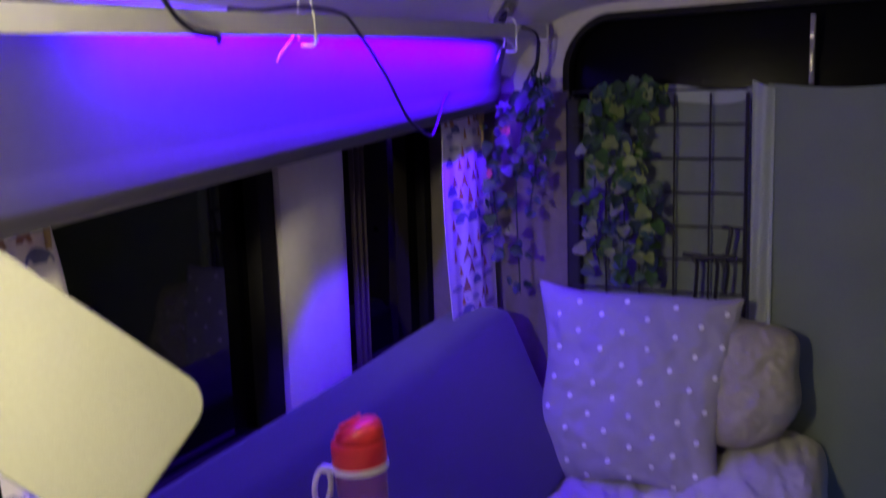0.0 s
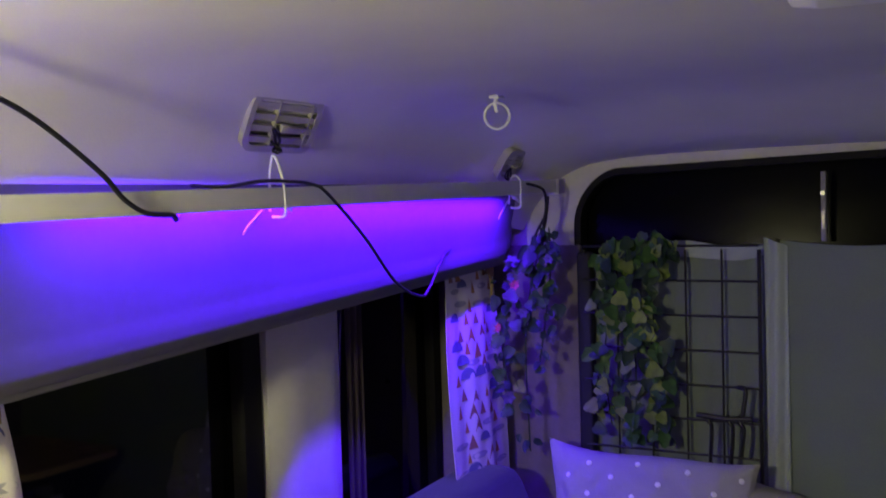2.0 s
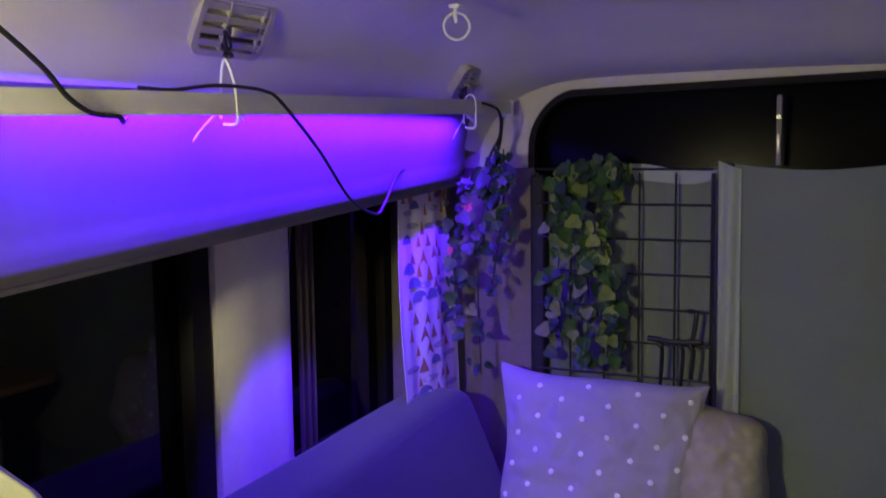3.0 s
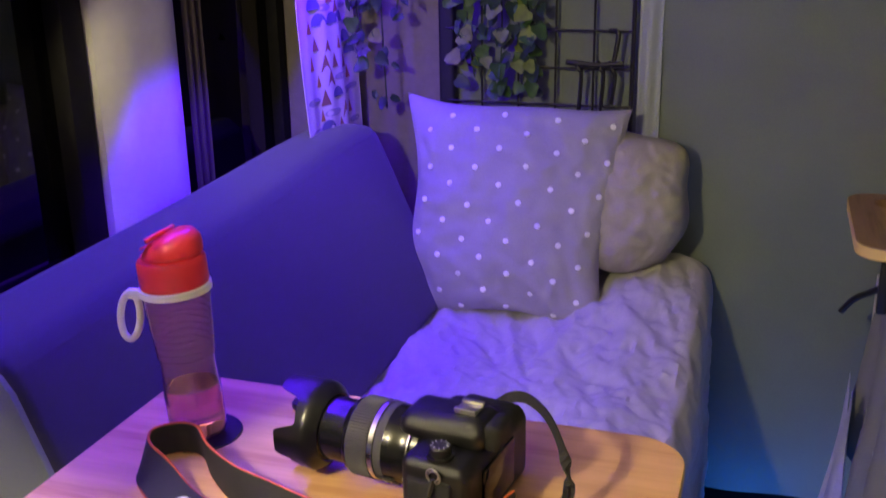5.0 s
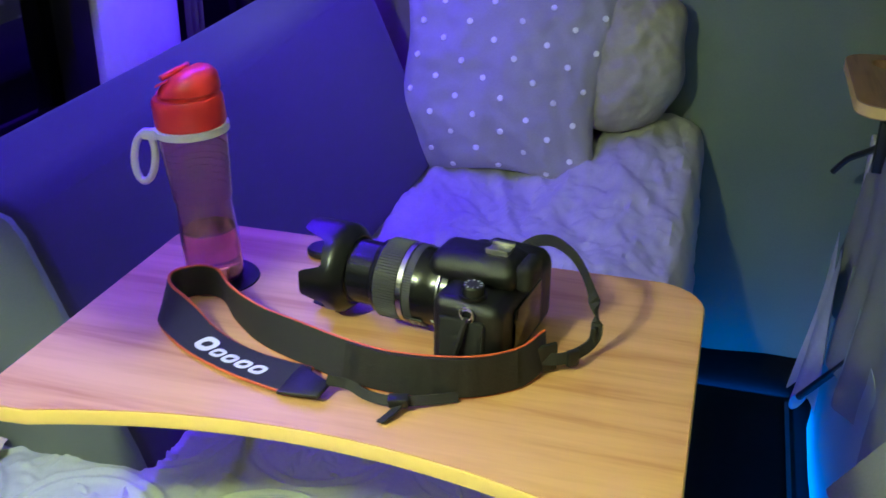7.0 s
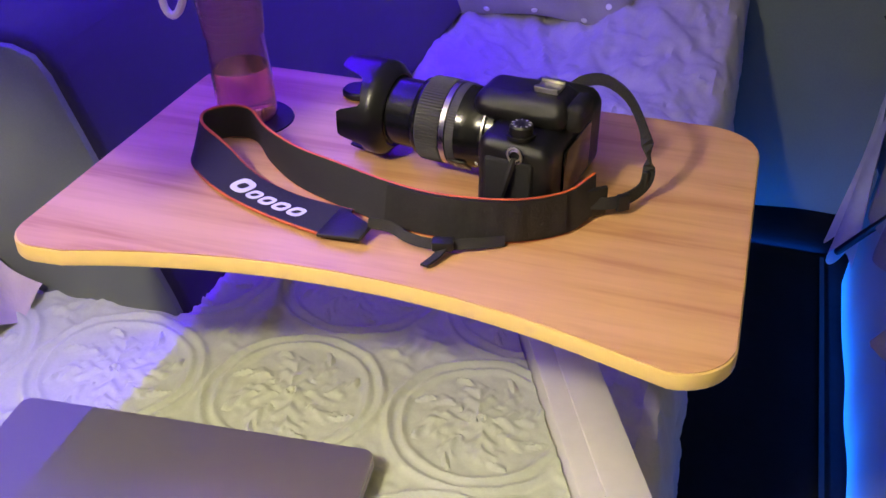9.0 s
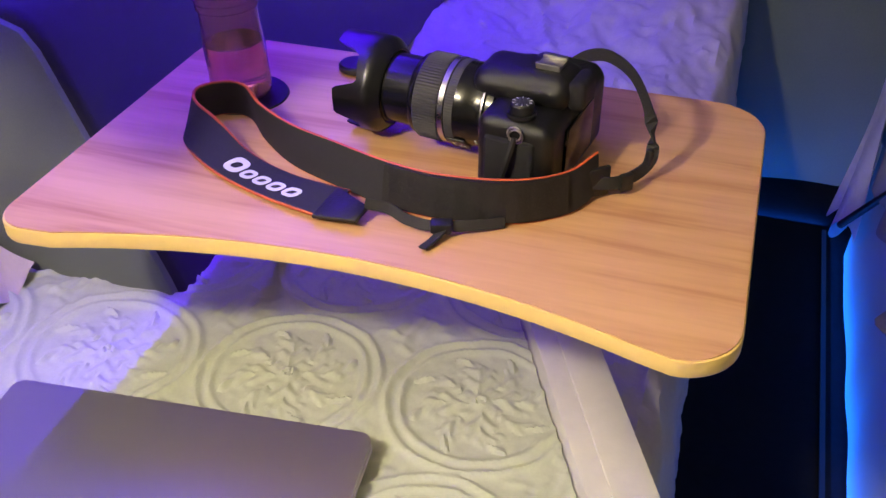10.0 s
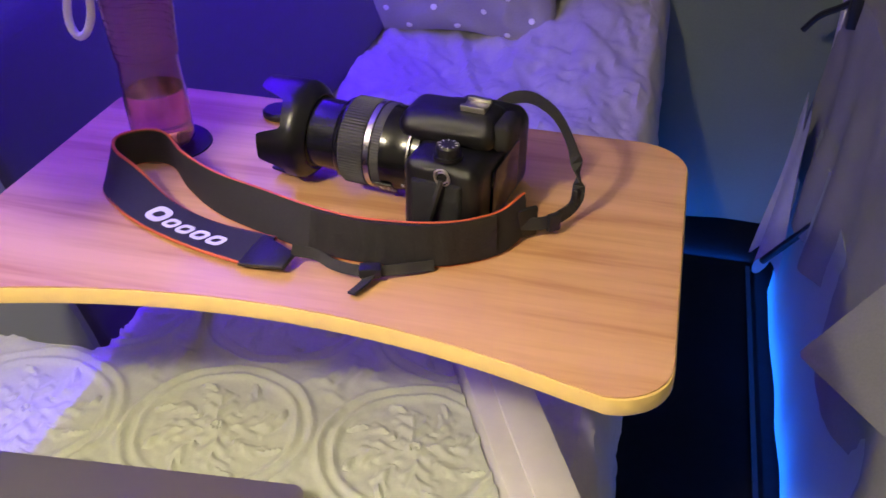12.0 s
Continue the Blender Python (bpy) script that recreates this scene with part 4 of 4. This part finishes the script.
cable([(-0.378, 1.235, 1.44), (-0.382, 1.225, 1.38), (-0.40, 1.215, 1.32), (-0.425, 1.21, 1.26)], 0.0045, "thick black cable beside the rear pillar")
for x, y, z in ((-0.41, 0.30, 1.542), (-0.405, 1.095, 1.497)):
    for k in range(3):
        cable([(x - 0.004 + 0.006 * k, y - 0.006 * k, z + 0.004), (x - 0.018 + 0.004 * k, y + 0.012 + 0.006 * k, z - 0.012), (x - 0.006 - 0.004 * k, y + 0.020 - 0.004 * k, z - 0.026), (x + 0.010, y - 0.008, z - 0.032)], 0.0022, "thin black wire knotted through the vent", 20)

ring_hook = thing("hanging_ring", "white plastic ring on an adhesive hook under the roof", "hook")
RC = Vector((-0.205, 0.628, 1.572))
n1, n2 = Vector((0.80, 0.60, 0)), Vector((0, 0, 1))
part("ring", tube([RC + 0.021 * (math.cos(2 * math.pi * k / 32) * n1 + math.sin(2 * math.pi * k / 32) * n2) for k in range(33)], 0.0024, 0, 8, False), WHITEPL, ring_hook)
part("hook", join(tube([(-0.205, 0.628, 1.578), (-0.207, 0.626, 1.592), (-0.205, 0.628, 1.608)], 0.0035, 10, 8), box((-0.214, 0.615, 1.600), (-0.196, 0.641, 1.606), 0.002)), WHITEPL, ring_hook, "translucent hook")

hatch = thing("roof_hatch_frame", "shallow pale frame fixed to the headliner", "roof hatch")
bm = bmesh.new()
lo = [bm.verts.new(p) for p in ((0.380, 0.09, 1.595), (0.80, 0.12, 1.595), (0.80, -0.50, 1.595), (0.433, -0.50, 1.595))]
hi = [bm.verts.new(p) for p in ((0.328, 0.255, 1.628), (0.84, 0.27, 1.628), (0.84, -0.55, 1.628), (0.392, -0.55, 1.628))]
bm.faces.new(lo)
bm.faces.new(hi[::-1])
for k in range(4):
    bm.faces.new((lo[k], hi[k], hi[(k + 1) % 4], lo[(k + 1) % 4]))
bmesh.ops.recalc_face_normals(bm, faces=bm.faces[:])
bmesh.ops.bevel(bm, geom=bm.edges[:], offset=0.004, segments=2, profile=0.5, affect="EDGES")
part("frame", bm, WHITEPL, hatch)

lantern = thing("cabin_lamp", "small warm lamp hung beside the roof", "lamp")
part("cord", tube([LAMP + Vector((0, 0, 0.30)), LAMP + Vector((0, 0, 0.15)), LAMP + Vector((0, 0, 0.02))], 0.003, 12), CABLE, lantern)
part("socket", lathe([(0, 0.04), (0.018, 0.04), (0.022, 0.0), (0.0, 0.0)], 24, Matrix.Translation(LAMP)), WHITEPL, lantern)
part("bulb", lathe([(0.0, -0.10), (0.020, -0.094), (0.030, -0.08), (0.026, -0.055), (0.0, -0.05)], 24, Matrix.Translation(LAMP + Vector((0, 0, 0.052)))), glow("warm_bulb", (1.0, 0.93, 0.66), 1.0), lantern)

# ---- side curtains with a printed pattern ----
CURTM = mat("cream_printed_cotton", (0.82, 0.78, 0.68), 0.9, var=0.05, grain=300, bump=0.2, bump_scale=900, spec=0.15)
INKS = [mat("brown_print", (0.36, 0.19, 0.10), 0.9, var=0.1, bump=0.1), mat("slate_print", (0.17, 0.18, 0.28), 0.9, var=0.1, bump=0.1), mat("ochre_print", (0.50, 0.26, 0.07), 0.9, var=0.1, bump=0.1), mat("grey_print", (0.44, 0.42, 0.42), 0.9, var=0.1, bump=0.1)]
TIEBAND = mat("ochre_tie", (0.45, 0.33, 0.12), 0.8, var=0.15, bump=0.2)


def printed_curtain(y0, y1, z0, z1, x, seed, label, group, pinch=0.0):
    c = thing("side_curtain", label, "curtain", group=group)
    rnd = random.Random(seed)

    def at(u, v, lift=0.0):
        # u along the wall, v from the top down
        squeeze = 1 - pinch * math.exp(-((v - 0.02) / 0.22) ** 2)
        yc = (y0 + y1) / 2 + 0.012 * v
        fold = 0.006 * math.sin(u * 9 + 1.3 * math.sin(3 * v) + seed) + 0.002 * math.sin(u * 25 + seed * 2 + v)
        return Vector((x + lift + fold * (0.5 + 0.6 * v) + 0.03 * v, yc + (u - 0.5) * (y1 - y0) * squeeze, z1 + (z0 - z1) * v))

    part("fabric", sheet(70, 60, lambda u, v: at(u, v), 0.0016), CURTM, c)
    shapes = {k: [] for k in range(4)}
    H = z1 - z0
    W = y1 - y0
    for r in range(int(H / 0.034)):
        for q in range(max(2, int(W / 0.046))):
            u = (q + 0.5 + 0.5 * (r % 2) + rnd.uniform(-0.12, 0.12)) * 0.046 / W
            v = (r + 0.6 + rnd.uniform(-0.15, 0.15)) * 0.034 / H
            if not (0.1 < u < 0.92 and 0.03 < v < 0.96):
                continue
            kind = rnd.choice("thtcs")
            ink = {"t": rnd.choice((0, 2, 0)), "h": 1, "c": 3, "s": 2}[kind]
            s = rnd.uniform(0.012, 0.017)
            if kind == "t":
                pts = [(-s, -s), (s, -s), (0, 1.2 * s)]
            elif kind == "h":
                pts = [(1.7 * s * math.cos(math.pi * k / 8), 1.5 * s * math.sin(math.pi * k / 8)) for k in range(9)]
            elif kind == "c":
                pts = [(2.0 * s * math.cos(2 * math.pi * k / 10), 0.5 * s * math.sin(2 * math.pi * k / 10)) for k in range(10)]
            else:
                pts = [(-0.6 * s, -s), (0.6 * s, -s), (0, s)]
            shapes[ink].append((u, v, pts))
    for ink, group_of in shapes.items():
        if not group_of:
            continue
        for u, v, pts in group_of:
            bm = bmesh.new()
            mid = bm.verts.new(at(u, v, 0.0022))
            rimv = [bm.verts.new(at(u + a / W, v - b / H, 0.0022)) for a, b in pts]
            for k in range(len(rimv)):
                bm.faces.new((mid, rimv[k], rimv[(k + 1) % len(rimv)]))
            part("motif", bm, INKS[ink], c, "", False)
    part("hem", tube([at(u / 10, 0.0) for u in range(11)], 0.004, 24, 6), CURTM, c)
    part("tie_knot", join(tube([at(0.80, 0.05, 0.008), at(0.84, 0.0, 0.016), at(0.88, 0.06, 0.010)], 0.006, 12, 8), tube([at(0.84, 0.04, 0.010), at(0.86, 0.10, 0.012), at(0.85, 0.16, 0.010)], 0.004, 12, 8)), TIEBAND, c, "ochre tie knot")
    return c


printed_curtain(0.985, 1.255, 0.70, 1.295, -0.525, 2, "cream side curtain printed with small triangles and hills", "side curtains", 0.12)
printed_curtain(-0.20, -0.055, 0.78, 1.250, -0.565, 5, "cream printed side curtain gathered in a tie", "side curtains", 0.25)
DARKC = mat("dark_brown_curtain", (0.05, 0.035, 0.035), 0.9, var=0.15, bump=0.2)
solid("dark_curtain", sheet(30, 40, lambda u, v: Vector((-0.600 + 0.006 * math.sin(u * 14), 0.735 + 0.05 * u, 1.285 - 0.55 * v)), 0.002), DARKC, "dark brown curtain edge beside the pillar", "curtain")

# ---- rear: curtain, wire grid, vines ----


def rear_curtain(u, v):
    x = 0.115 + 0.90 * u
    z = 1.333 - 0.012 * math.sin(u * 9) - (1.318 - 0.012 * math.sin(u * 9)) * v
    y = 1.318 + 0.006 * math.sin(u * 20 + 0.5 * v) + 0.004 * fbm((x, z, 0), 4, 3) - 0.012 * v * math.sin(u * 6)
    return Vector((x, y, z))


solid("rear_curtain", sheet(70, 70, rear_curtain, 0.002), CURT, "grey blackout curtain hung across the rear door", "curtain")
solid("curtain_edge", sheet(16, 60, lambda u, v: Vector((0.082 + 0.048 * u + 0.004 * v, 1.3135 + 0.005 * math.sin(u * 8 + v * 2), 1.340 - 0.018 * u - 0.60 * v)), 0.002), SHEER, "pale folded edge of the rear curtain", "curtain")
solid("pale_curtain", sheet(60, 50, lambda u, v: Vector((-0.315 + 0.415 * u, 1.326 + 0.004 * math.sin(u * 30 + v), 1.330 - 0.03 * (1 - u) ** 2 - 0.03 * math.sin(u * 3.14) * (u > 0.5) * 0.5 - 0.88 * v)), 0.002), CURT, "grey cloth panel behind the wire grid", "curtain")

solid("curtain_hem", sheet(50, 8, lambda u, v: Vector((-0.318 + 0.405 * u, 1.3195 + 0.004 * math.sin(u * 26 + 2 * v), 1.330 - 0.03 * (1 - u) ** 2 - 0.010 * math.sin(u * 9) - (0.022 + 0.014 * math.sin(u * 3.1)) * v)), 0.003), SHEER, "pale gathered hem along the curtain top", "curtain")

grid = thing("wire_grid", "black wire grid panel standing against the rear curtain", "wire grid")
GX = [-0.3182 + 0.0788 * k for k in range(6)]
GZ = [0.79 + 0.0762 * k for k in range(8)]
for x in GX:
    r = 0.0045 if x in (GX[0], GX[-1]) else 0.0026
    part("wire", tube([(x, 1.296, 0.765), (x, 1.296, 1.0), (x, 1.296, 1.315)], r, 4, 8), WIRE, grid)
for z in GZ:
    part("wire", tube([(GX[0], 1.291, z), (-0.15, 1.291, z), (GX[-1], 1.291, z)], 0.0026, 4, 8), WIRE, grid)
for x, l in ((-0.035, 0.11), (0.010, 0.10), (0.033, 0.07)):
    part("hook", tube([(x, 1.290, 0.948), (x, 1.276, 0.958), (x + 0.006, 1.268, 0.945), (x + 0.012, 1.27, 0.93), (x + 0.006, 1.272, 0.945 - l)], 0.0042, 24, 8), WIRE, grid, "black hook")
part("hook_rod", tube([(-0.055, 1.272, 0.958), (0.0, 1.270, 0.953), (0.062, 1.272, 0.956)], 0.006, 10, 8), WIRE, grid)
part("hook", tube([(0.030, 1.285, 1.02), (0.048, 1.275, 1.018), (0.046, 1.275, 0.99), (0.040, 1.275, 0.955)], 0.005, 16, 8), WIRE, grid, "black hook")
# Dark upholstered post between the corner and the grid.
solid("grid_post", box((-0.335, 1.290, 0.44), (-0.300, 1.322, 1.31), 0.008, 3), BLACKRUB, "dark padded post at the rear corner", "post")
latch = thing("window_latch", "metal latch bar on the rear window", "latch")
part("bar", box((0.196, 1.325, 1.33), (0.207, 1.338, 1.475), 0.002), GREYTRIM, latch)
part("plate", box((0.1975, 1.320, 1.355), (0.2055, 1.325, 1.395), 0.001), STEEL, latch, "bright metal plate")
part("knob", lathe([(0, 0.012), (0.005, 0.012), (0.006, 0), (0, 0)], 16, Matrix.Translation((0.2015, 1.326, 1.43)) @ Matrix.Rotation(radians(90), 4, "X")), STEEL, latch)
clip = thing("curtain_clip", "small metal clip on the curtain's edge", "clip")
part("jaw", join(box((-0.255, 1.302, 1.322), (-0.240, 1.310, 1.336), 0.002), box((-0.222, 1.302, 1.322), (-0.207, 1.310, 1.336), 0.002)), STEEL, clip)

LEAFG = mat("green_leaf", (0.045, 0.12, 0.02), 0.5, var=0.35, grain=80, bump=0.2, patches=20)
LEAFY = mat("yellow_green_leaf", (0.18, 0.25, 0.04), 0.5, var=0.3, grain=80, bump=0.2, patches=20)
LEAFD = mat("dark_green_leaf", (0.02, 0.05, 0.022), 0.55, var=0.3, grain=80, bump=0.2, patches=20)
PETAL = mat("lilac_petal", (0.10, 0.08, 0.12), 0.7, var=0.15, bump=0.1)
ROSE = mat("salmon_petal", (0.55, 0.13, 0.10), 0.7, var=0.15, bump=0.1)
STEM = mat("vine_stem", (0.03, 0.055, 0.02), 0.6, var=0.2, bump=0.1)


def leaf_mesh(name, material, size, lobes):
    bm = bmesh.new()
    mid = [bm.verts.new((0, size * t, -0.10 * size * math.sin(t * 3.0))) for t in (0, 0.25, 0.5, 0.75, 1.0)]
    for s in (-1, 1):
        side = []
        for t, w in zip((0.0, 0.25, 0.5, 0.75), lobes):
            side.append(bm.verts.new((s * size * w, size * (t - 0.06 + 0.12 * (t > 0.4)), 0.10 * size * w)))
        for k in range(3):
            f = (mid[k], mid[k + 1], side[k + 1], side[k]) if s > 0 else (mid[k], side[k], side[k + 1], mid[k + 1])
            bm.faces.new(f)
        bm.faces.new((mid[3], mid[4], side[3]) if s > 0 else (mid[3], side[3], mid[4]))
    return mesh_of(name, bm, material)


LEAVES = [leaf_mesh("leaf", LEAFG, 0.032, (0.30, 0.52, 0.34, 0.26)), leaf_mesh("leaf", LEAFD, 0.034, (0.26, 0.46, 0.36, 0.22)), leaf_mesh("leaf", LEAFY, 0.032, (0.32, 0.55, 0.36, 0.26)), leaf_mesh("leaf", LEAFD, 0.026, (0.18, 0.30, 0.30, 0.16))]


def flower_mesh(material, size):
    bms = []
    for k in range(6):
        t = k * math.pi / 3
        bm = sheet(3, 3, lambda u, v: Vector(((u - 0.5) * size * 1.15 * math.sin(3.14 * min(1, v + 0.25)), size * (0.1 + 0.8 * v), 0.35 * size * v * v - 0.2 * size * (u - 0.5) ** 2)))
        bm.transform(Matrix.Rotation(t, 4, "Z"))
        bms.append(bm)
    return mesh_of("flower", join(*bms), material)


FLOWERS = [flower_mesh(PETAL, 0.019), flower_mesh(ROSE, 0.018)]


def vine(label, strands, leaves, flowers, weights, seed, spread):
    rnd = random.Random(seed)
    v = thing("artificial_vine", label, "vine")
    paths = []
    for s in strands:
        paths.append(spline(s, 40))
        part("stem", tube(s, 0.0018, 30, 6), STEM, v)
    for k in range(leaves + flowers):
        path = rnd.choice(paths)
        p = path[rnd.randrange(1, 39)] + Vector((rnd.gauss(0, spread), rnd.uniform(-0.035, 0.004), rnd.gauss(0, 0.012)))
        if k < leaves:
            ob = new("leaf", rnd.choices(LEAVES, weights)[0])
        else:
            ob = new("flower", FLOWERS[0] if rnd.random() < 0.85 else FLOWERS[1])
        facing = Vector((rnd.uniform(-0.7, 0.9), -1.0, rnd.uniform(-0.2, 0.9)))
        q = facing.to_track_quat("Z", "Y").to_matrix().to_4x4()
        s = rnd.uniform(0.65, 1.2)
        ob.matrix_world = Matrix.Translation(p) @ q @ Matrix.Rotation(radians(180 + rnd.uniform(-70, 70)), 4, "Z") @ Matrix.Diagonal((s, s, s, 1))
        ob.parent = v
    return v


vine("trailing artificial ivy with green and yellowish leaves on the wire grid", [[(-0.255, 1.285, 1.320), (-0.25, 1.272, 1.20), (-0.265, 1.276, 1.05), (-0.25, 1.276, 0.92)], [(-0.19, 1.285, 1.33), (-0.20, 1.270, 1.20), (-0.19, 1.272, 1.05), (-0.195, 1.272, 0.88)], [(-0.13, 1.285, 1.335), (-0.15, 1.272, 1.26), (-0.145, 1.272, 1.12), (-0.125, 1.272, 1.0), (-0.15, 1.272, 0.90)], [(-0.26, 1.285, 1.31), (-0.20, 1.285, 1.33), (-0.12, 1.285, 1.330), (-0.12, 1.27, 1.29)]], 270, 0, (5, 5, 3, 2), 4, 0.013)
vine("artificial garland of thin leaves and lilac flowers in the rear corner", [[(-0.375, 1.215, 1.36), (-0.40, 1.205, 1.28), (-0.425, 1.20, 1.12), (-0.42, 1.20, 0.86)], [(-0.38, 1.215, 1.35), (-0.46, 1.20, 1.25), (-0.48, 1.195, 1.10), (-0.46, 1.195, 0.95)], [(-0.37, 1.22, 1.37), (-0.365, 1.215, 1.30), (-0.375, 1.215, 1.20), (-0.40, 1.215, 1.05)]], 110, 16, (1, 3, 0.4, 7), 9, 0.013)

# ---- the other side: cabinet, cloth, side table, floor strip ----
CABC = mat("grey_cover_cloth", (0.26, 0.265, 0.26), 0.9, var=0.08, grain=300, bump=0.25, bump_scale=800, spec=0.15)
cab = thing("cabinet", "low cabinet covered with a grey cloth", "cabinet")
part("carcass", box((0.62, -0.60, 0.13), (1.0, 1.05, 0.64), 0.004), GREYTRIM, cab)
part("plinth", box((0.66, -0.58, 0.0), (0.98, 1.03, 0.13)), BLACKPL, cab)


def cloth_point(u, v):
    y = -0.55 + 1.62 * u
    if v < 0.3:
        return Vector((0.96 - (v / 0.3) * 0.38, y, 0.662 + 0.004 * fbm((y, v, 0), 6, 2)))
    d = (v - 0.3) / 0.7
    low = 0.285 + 0.02 * math.sin(y * 5.0 + 0.4) + 0.018 * math.sin(y * 13)
    z = 0.655 - (0.655 - low) * d
    x = 0.565 - 0.025 * d + 0.014 * d * math.sin(y * 26 + 2 * math.sin(y * 7)) + 0.006 * fbm((y, z, 0), 8, 3)
    return Vector((x, y, z))


part("cloth", sheet(110, 60, cloth_point, 0.003), CABC, cab, "draped grey cloth")
part("valance", sheet(60, 12, lambda u, v: Vector((0.556 - 0.020 * v + 0.0018 * math.sin(u * 31 + 2 * math.sin(u * 9)) * (0.4 + 0.6 * v), -0.55 + 1.60 * u, 0.40 - 0.392 * v)), 0.003), SHEER, cab, "pale hem cloth near the floor")


def cloth_corner(u, v):
    """A loose corner of the cloth that sticks out over the aisle."""
    tip = Vector((0.470, 0.290, 0.420))
    edge = Vector((0.560, 0.33, 0.520)).lerp(Vector((0.580, 0.06, 0.455)), u)
    p = edge.lerp(tip, 0.97 * v)
    p.z += 0.004 * math.sin(9 * u) * (1 - v)
    return p


part("cloth_corner", sheet(24, 24, cloth_corner, 0.003), CABC, cab, "loose corner of the grey cloth")
strip2 = thing("floor_light_strip", "blue light strip on the floor along the cabinet", "light strip")
part("tape", box((0.496, -0.25, 0.0), (0.504, 1.14, 0.005)), glow("blue_diodes", BLUE, 0.05, 0.02), strip2, "glowing blue diode tape")

side = thing("side_table", "small oak side table board with a round cup hole", "side table")
bm = bmesh.new()
outer2 = rounded(0.503, 0.925, 0.96, 1.285, 0.05)
hole = [(0.585 + 0.038 * math.cos(2 * math.pi * k / len(outer2) + 0.78), 1.215 + 0.038 * math.sin(2 * math.pi * k / len(outer2) + 0.78)) for k in range(len(outer2))]
bm = framed(hole, outer2, 0.698, 0.72)
bm.transform(Matrix(((1, 0, 0, 0), (0, 0, 1, 0), (0, 1, 0, 0), (0, 0, 0, 1))))
bmesh.ops.recalc_face_normals(bm, faces=bm.faces[:])
part("board", bm, OAK, side)
part("edge_band", framed([(x, z) for x, z in outer2], [(0.7315 + (x - 0.7315) * 1.004, 1.105 + (z - 1.105) * 1.004) for x, z in outer2], 0.700, 0.718), EDGE, side)
side.children[-1].data.transform(Matrix(((1, 0, 0, 0), (0, 0, 1, 0), (0, 1, 0, 0), (0, 0, 0, 1))))
part("bracket", join(box((0.545, 0.945, 0.60), (0.565, 0.965, 0.698), 0.002), box((0.545, 0.945, 0.685), (0.66, 0.975, 0.698), 0.002)), BLACKPL, side, "black folding bracket")
part("bracket", box((0.575, 0.95, 0.655), (0.60, 0.975, 0.698), 0.002), WHITEPL, side, "white corner bracket")
part("support", box((0.70, 0.95, 0.66), (0.95, 1.04, 0.698), 0.003), GREYTRIM, side)
flap = thing("white_board", "narrow white board edge beside the cabinet", "board")
part("panel", box((0.556, 1.06, 0.02), (0.566, 1.10, 0.62), 0.003), WHITEPAINT, flap)
hang = thing("hanging_strap", "black strap hanging beside the cabinet", "strap")
part("webbing", join(tube([(0.57, 1.0, 0.64), (0.55, 1.06, 0.60), (0.525, 1.11, 0.565), (0.505, 1.13, 0.53)], 0.006, 20, 6)), CABLE, hang)
BAGM = mat("pale_plastic_bag", (0.55, 0.57, 0.60), 0.35, var=0.08, bump=0.2, bump_scale=60)
solid("plastic_bag", sheet(24, 24, lambda u, v: Vector((0.525 - 0.02 * v + 0.022 * math.sin(u * 9 + 2 * v) * v, 0.94 + 0.13 * u - 0.03 * v, 0.42 - 0.29 * v + 0.03 * math.sin(u * 11)))), BAGM, "pale crinkled plastic bag beside the cabinet", "bag")
solid("pole", tube([(0.574, 0.829, 0.330), (0.524, 0.895, 0.214), (0.497, 0.930, 0.152)], 0.007, 10, 8), BLACKPL, "thin black pole end beside the cabinet", "pole")
# Seat ahead of the bed, with a cream headrest on two posts.
CREAM = mat("cream_padded_fabric", (0.29, 0.29, 0.22), 0.85, var=0.05, grain=200, bump=0.15, bump_scale=600)
seat = thing("front_seat", "grey van seat back with a tilted cream headrest", "seat")
a, c, e = Vector((-0.309, -0.364, 1.227)), Vector((-0.170, -0.272, 1.088)), Vector((-0.180, -0.320, 1.000))
U = (c - a).normalized()
N = U.cross(e - c).normalized()
if N.y > 0:
    N = -N
V = N.cross(U).normalized()
if V.z > 0:
    V = -V
m = Matrix(((U.x, V.x, N.x, c.x), (U.y, V.y, N.y, c.y), (U.z, V.z, N.z, c.z), (0, 0, 0, 1)))
shape = rounded(-0.30, -0.004, 0.008, 0.15, 0.030)
for name, grow, z0, z1, bev, stuff in (("headrest", 0.0, -0.012, 0.0, 0.003, CREAM), ("headrest_shell", 0.0025, -0.060, -0.0122, 0.008, GREYTRIM)):
    bm = prism([(x + grow, y) for x, y in shape], z0, z1, bev, 3)
    bm.transform(m)
    bmesh.ops.recalc_face_normals(bm, faces=bm.faces[:])
    part(name, bm, stuff, seat, "cream padded face" if name == "headrest" else "dark grey side")
part("back", box((-0.58, -0.78, 0.485), (-0.30, -0.58, 0.86), 0.05, 4), GREYUP, seat)
for k in (-0.22, -0.12):
    foot = m @ Vector((k, 0.145, -0.035))
    part("post", tube([foot, foot + Vector((-0.05, -0.10, -0.06)), Vector((-0.42 + 0.3 * (k + 0.17), -0.62, 0.92)), Vector((-0.44 + 0.3 * (k + 0.17), -0.66, 0.84))], 0.006, 24, 8), STEEL, seat)
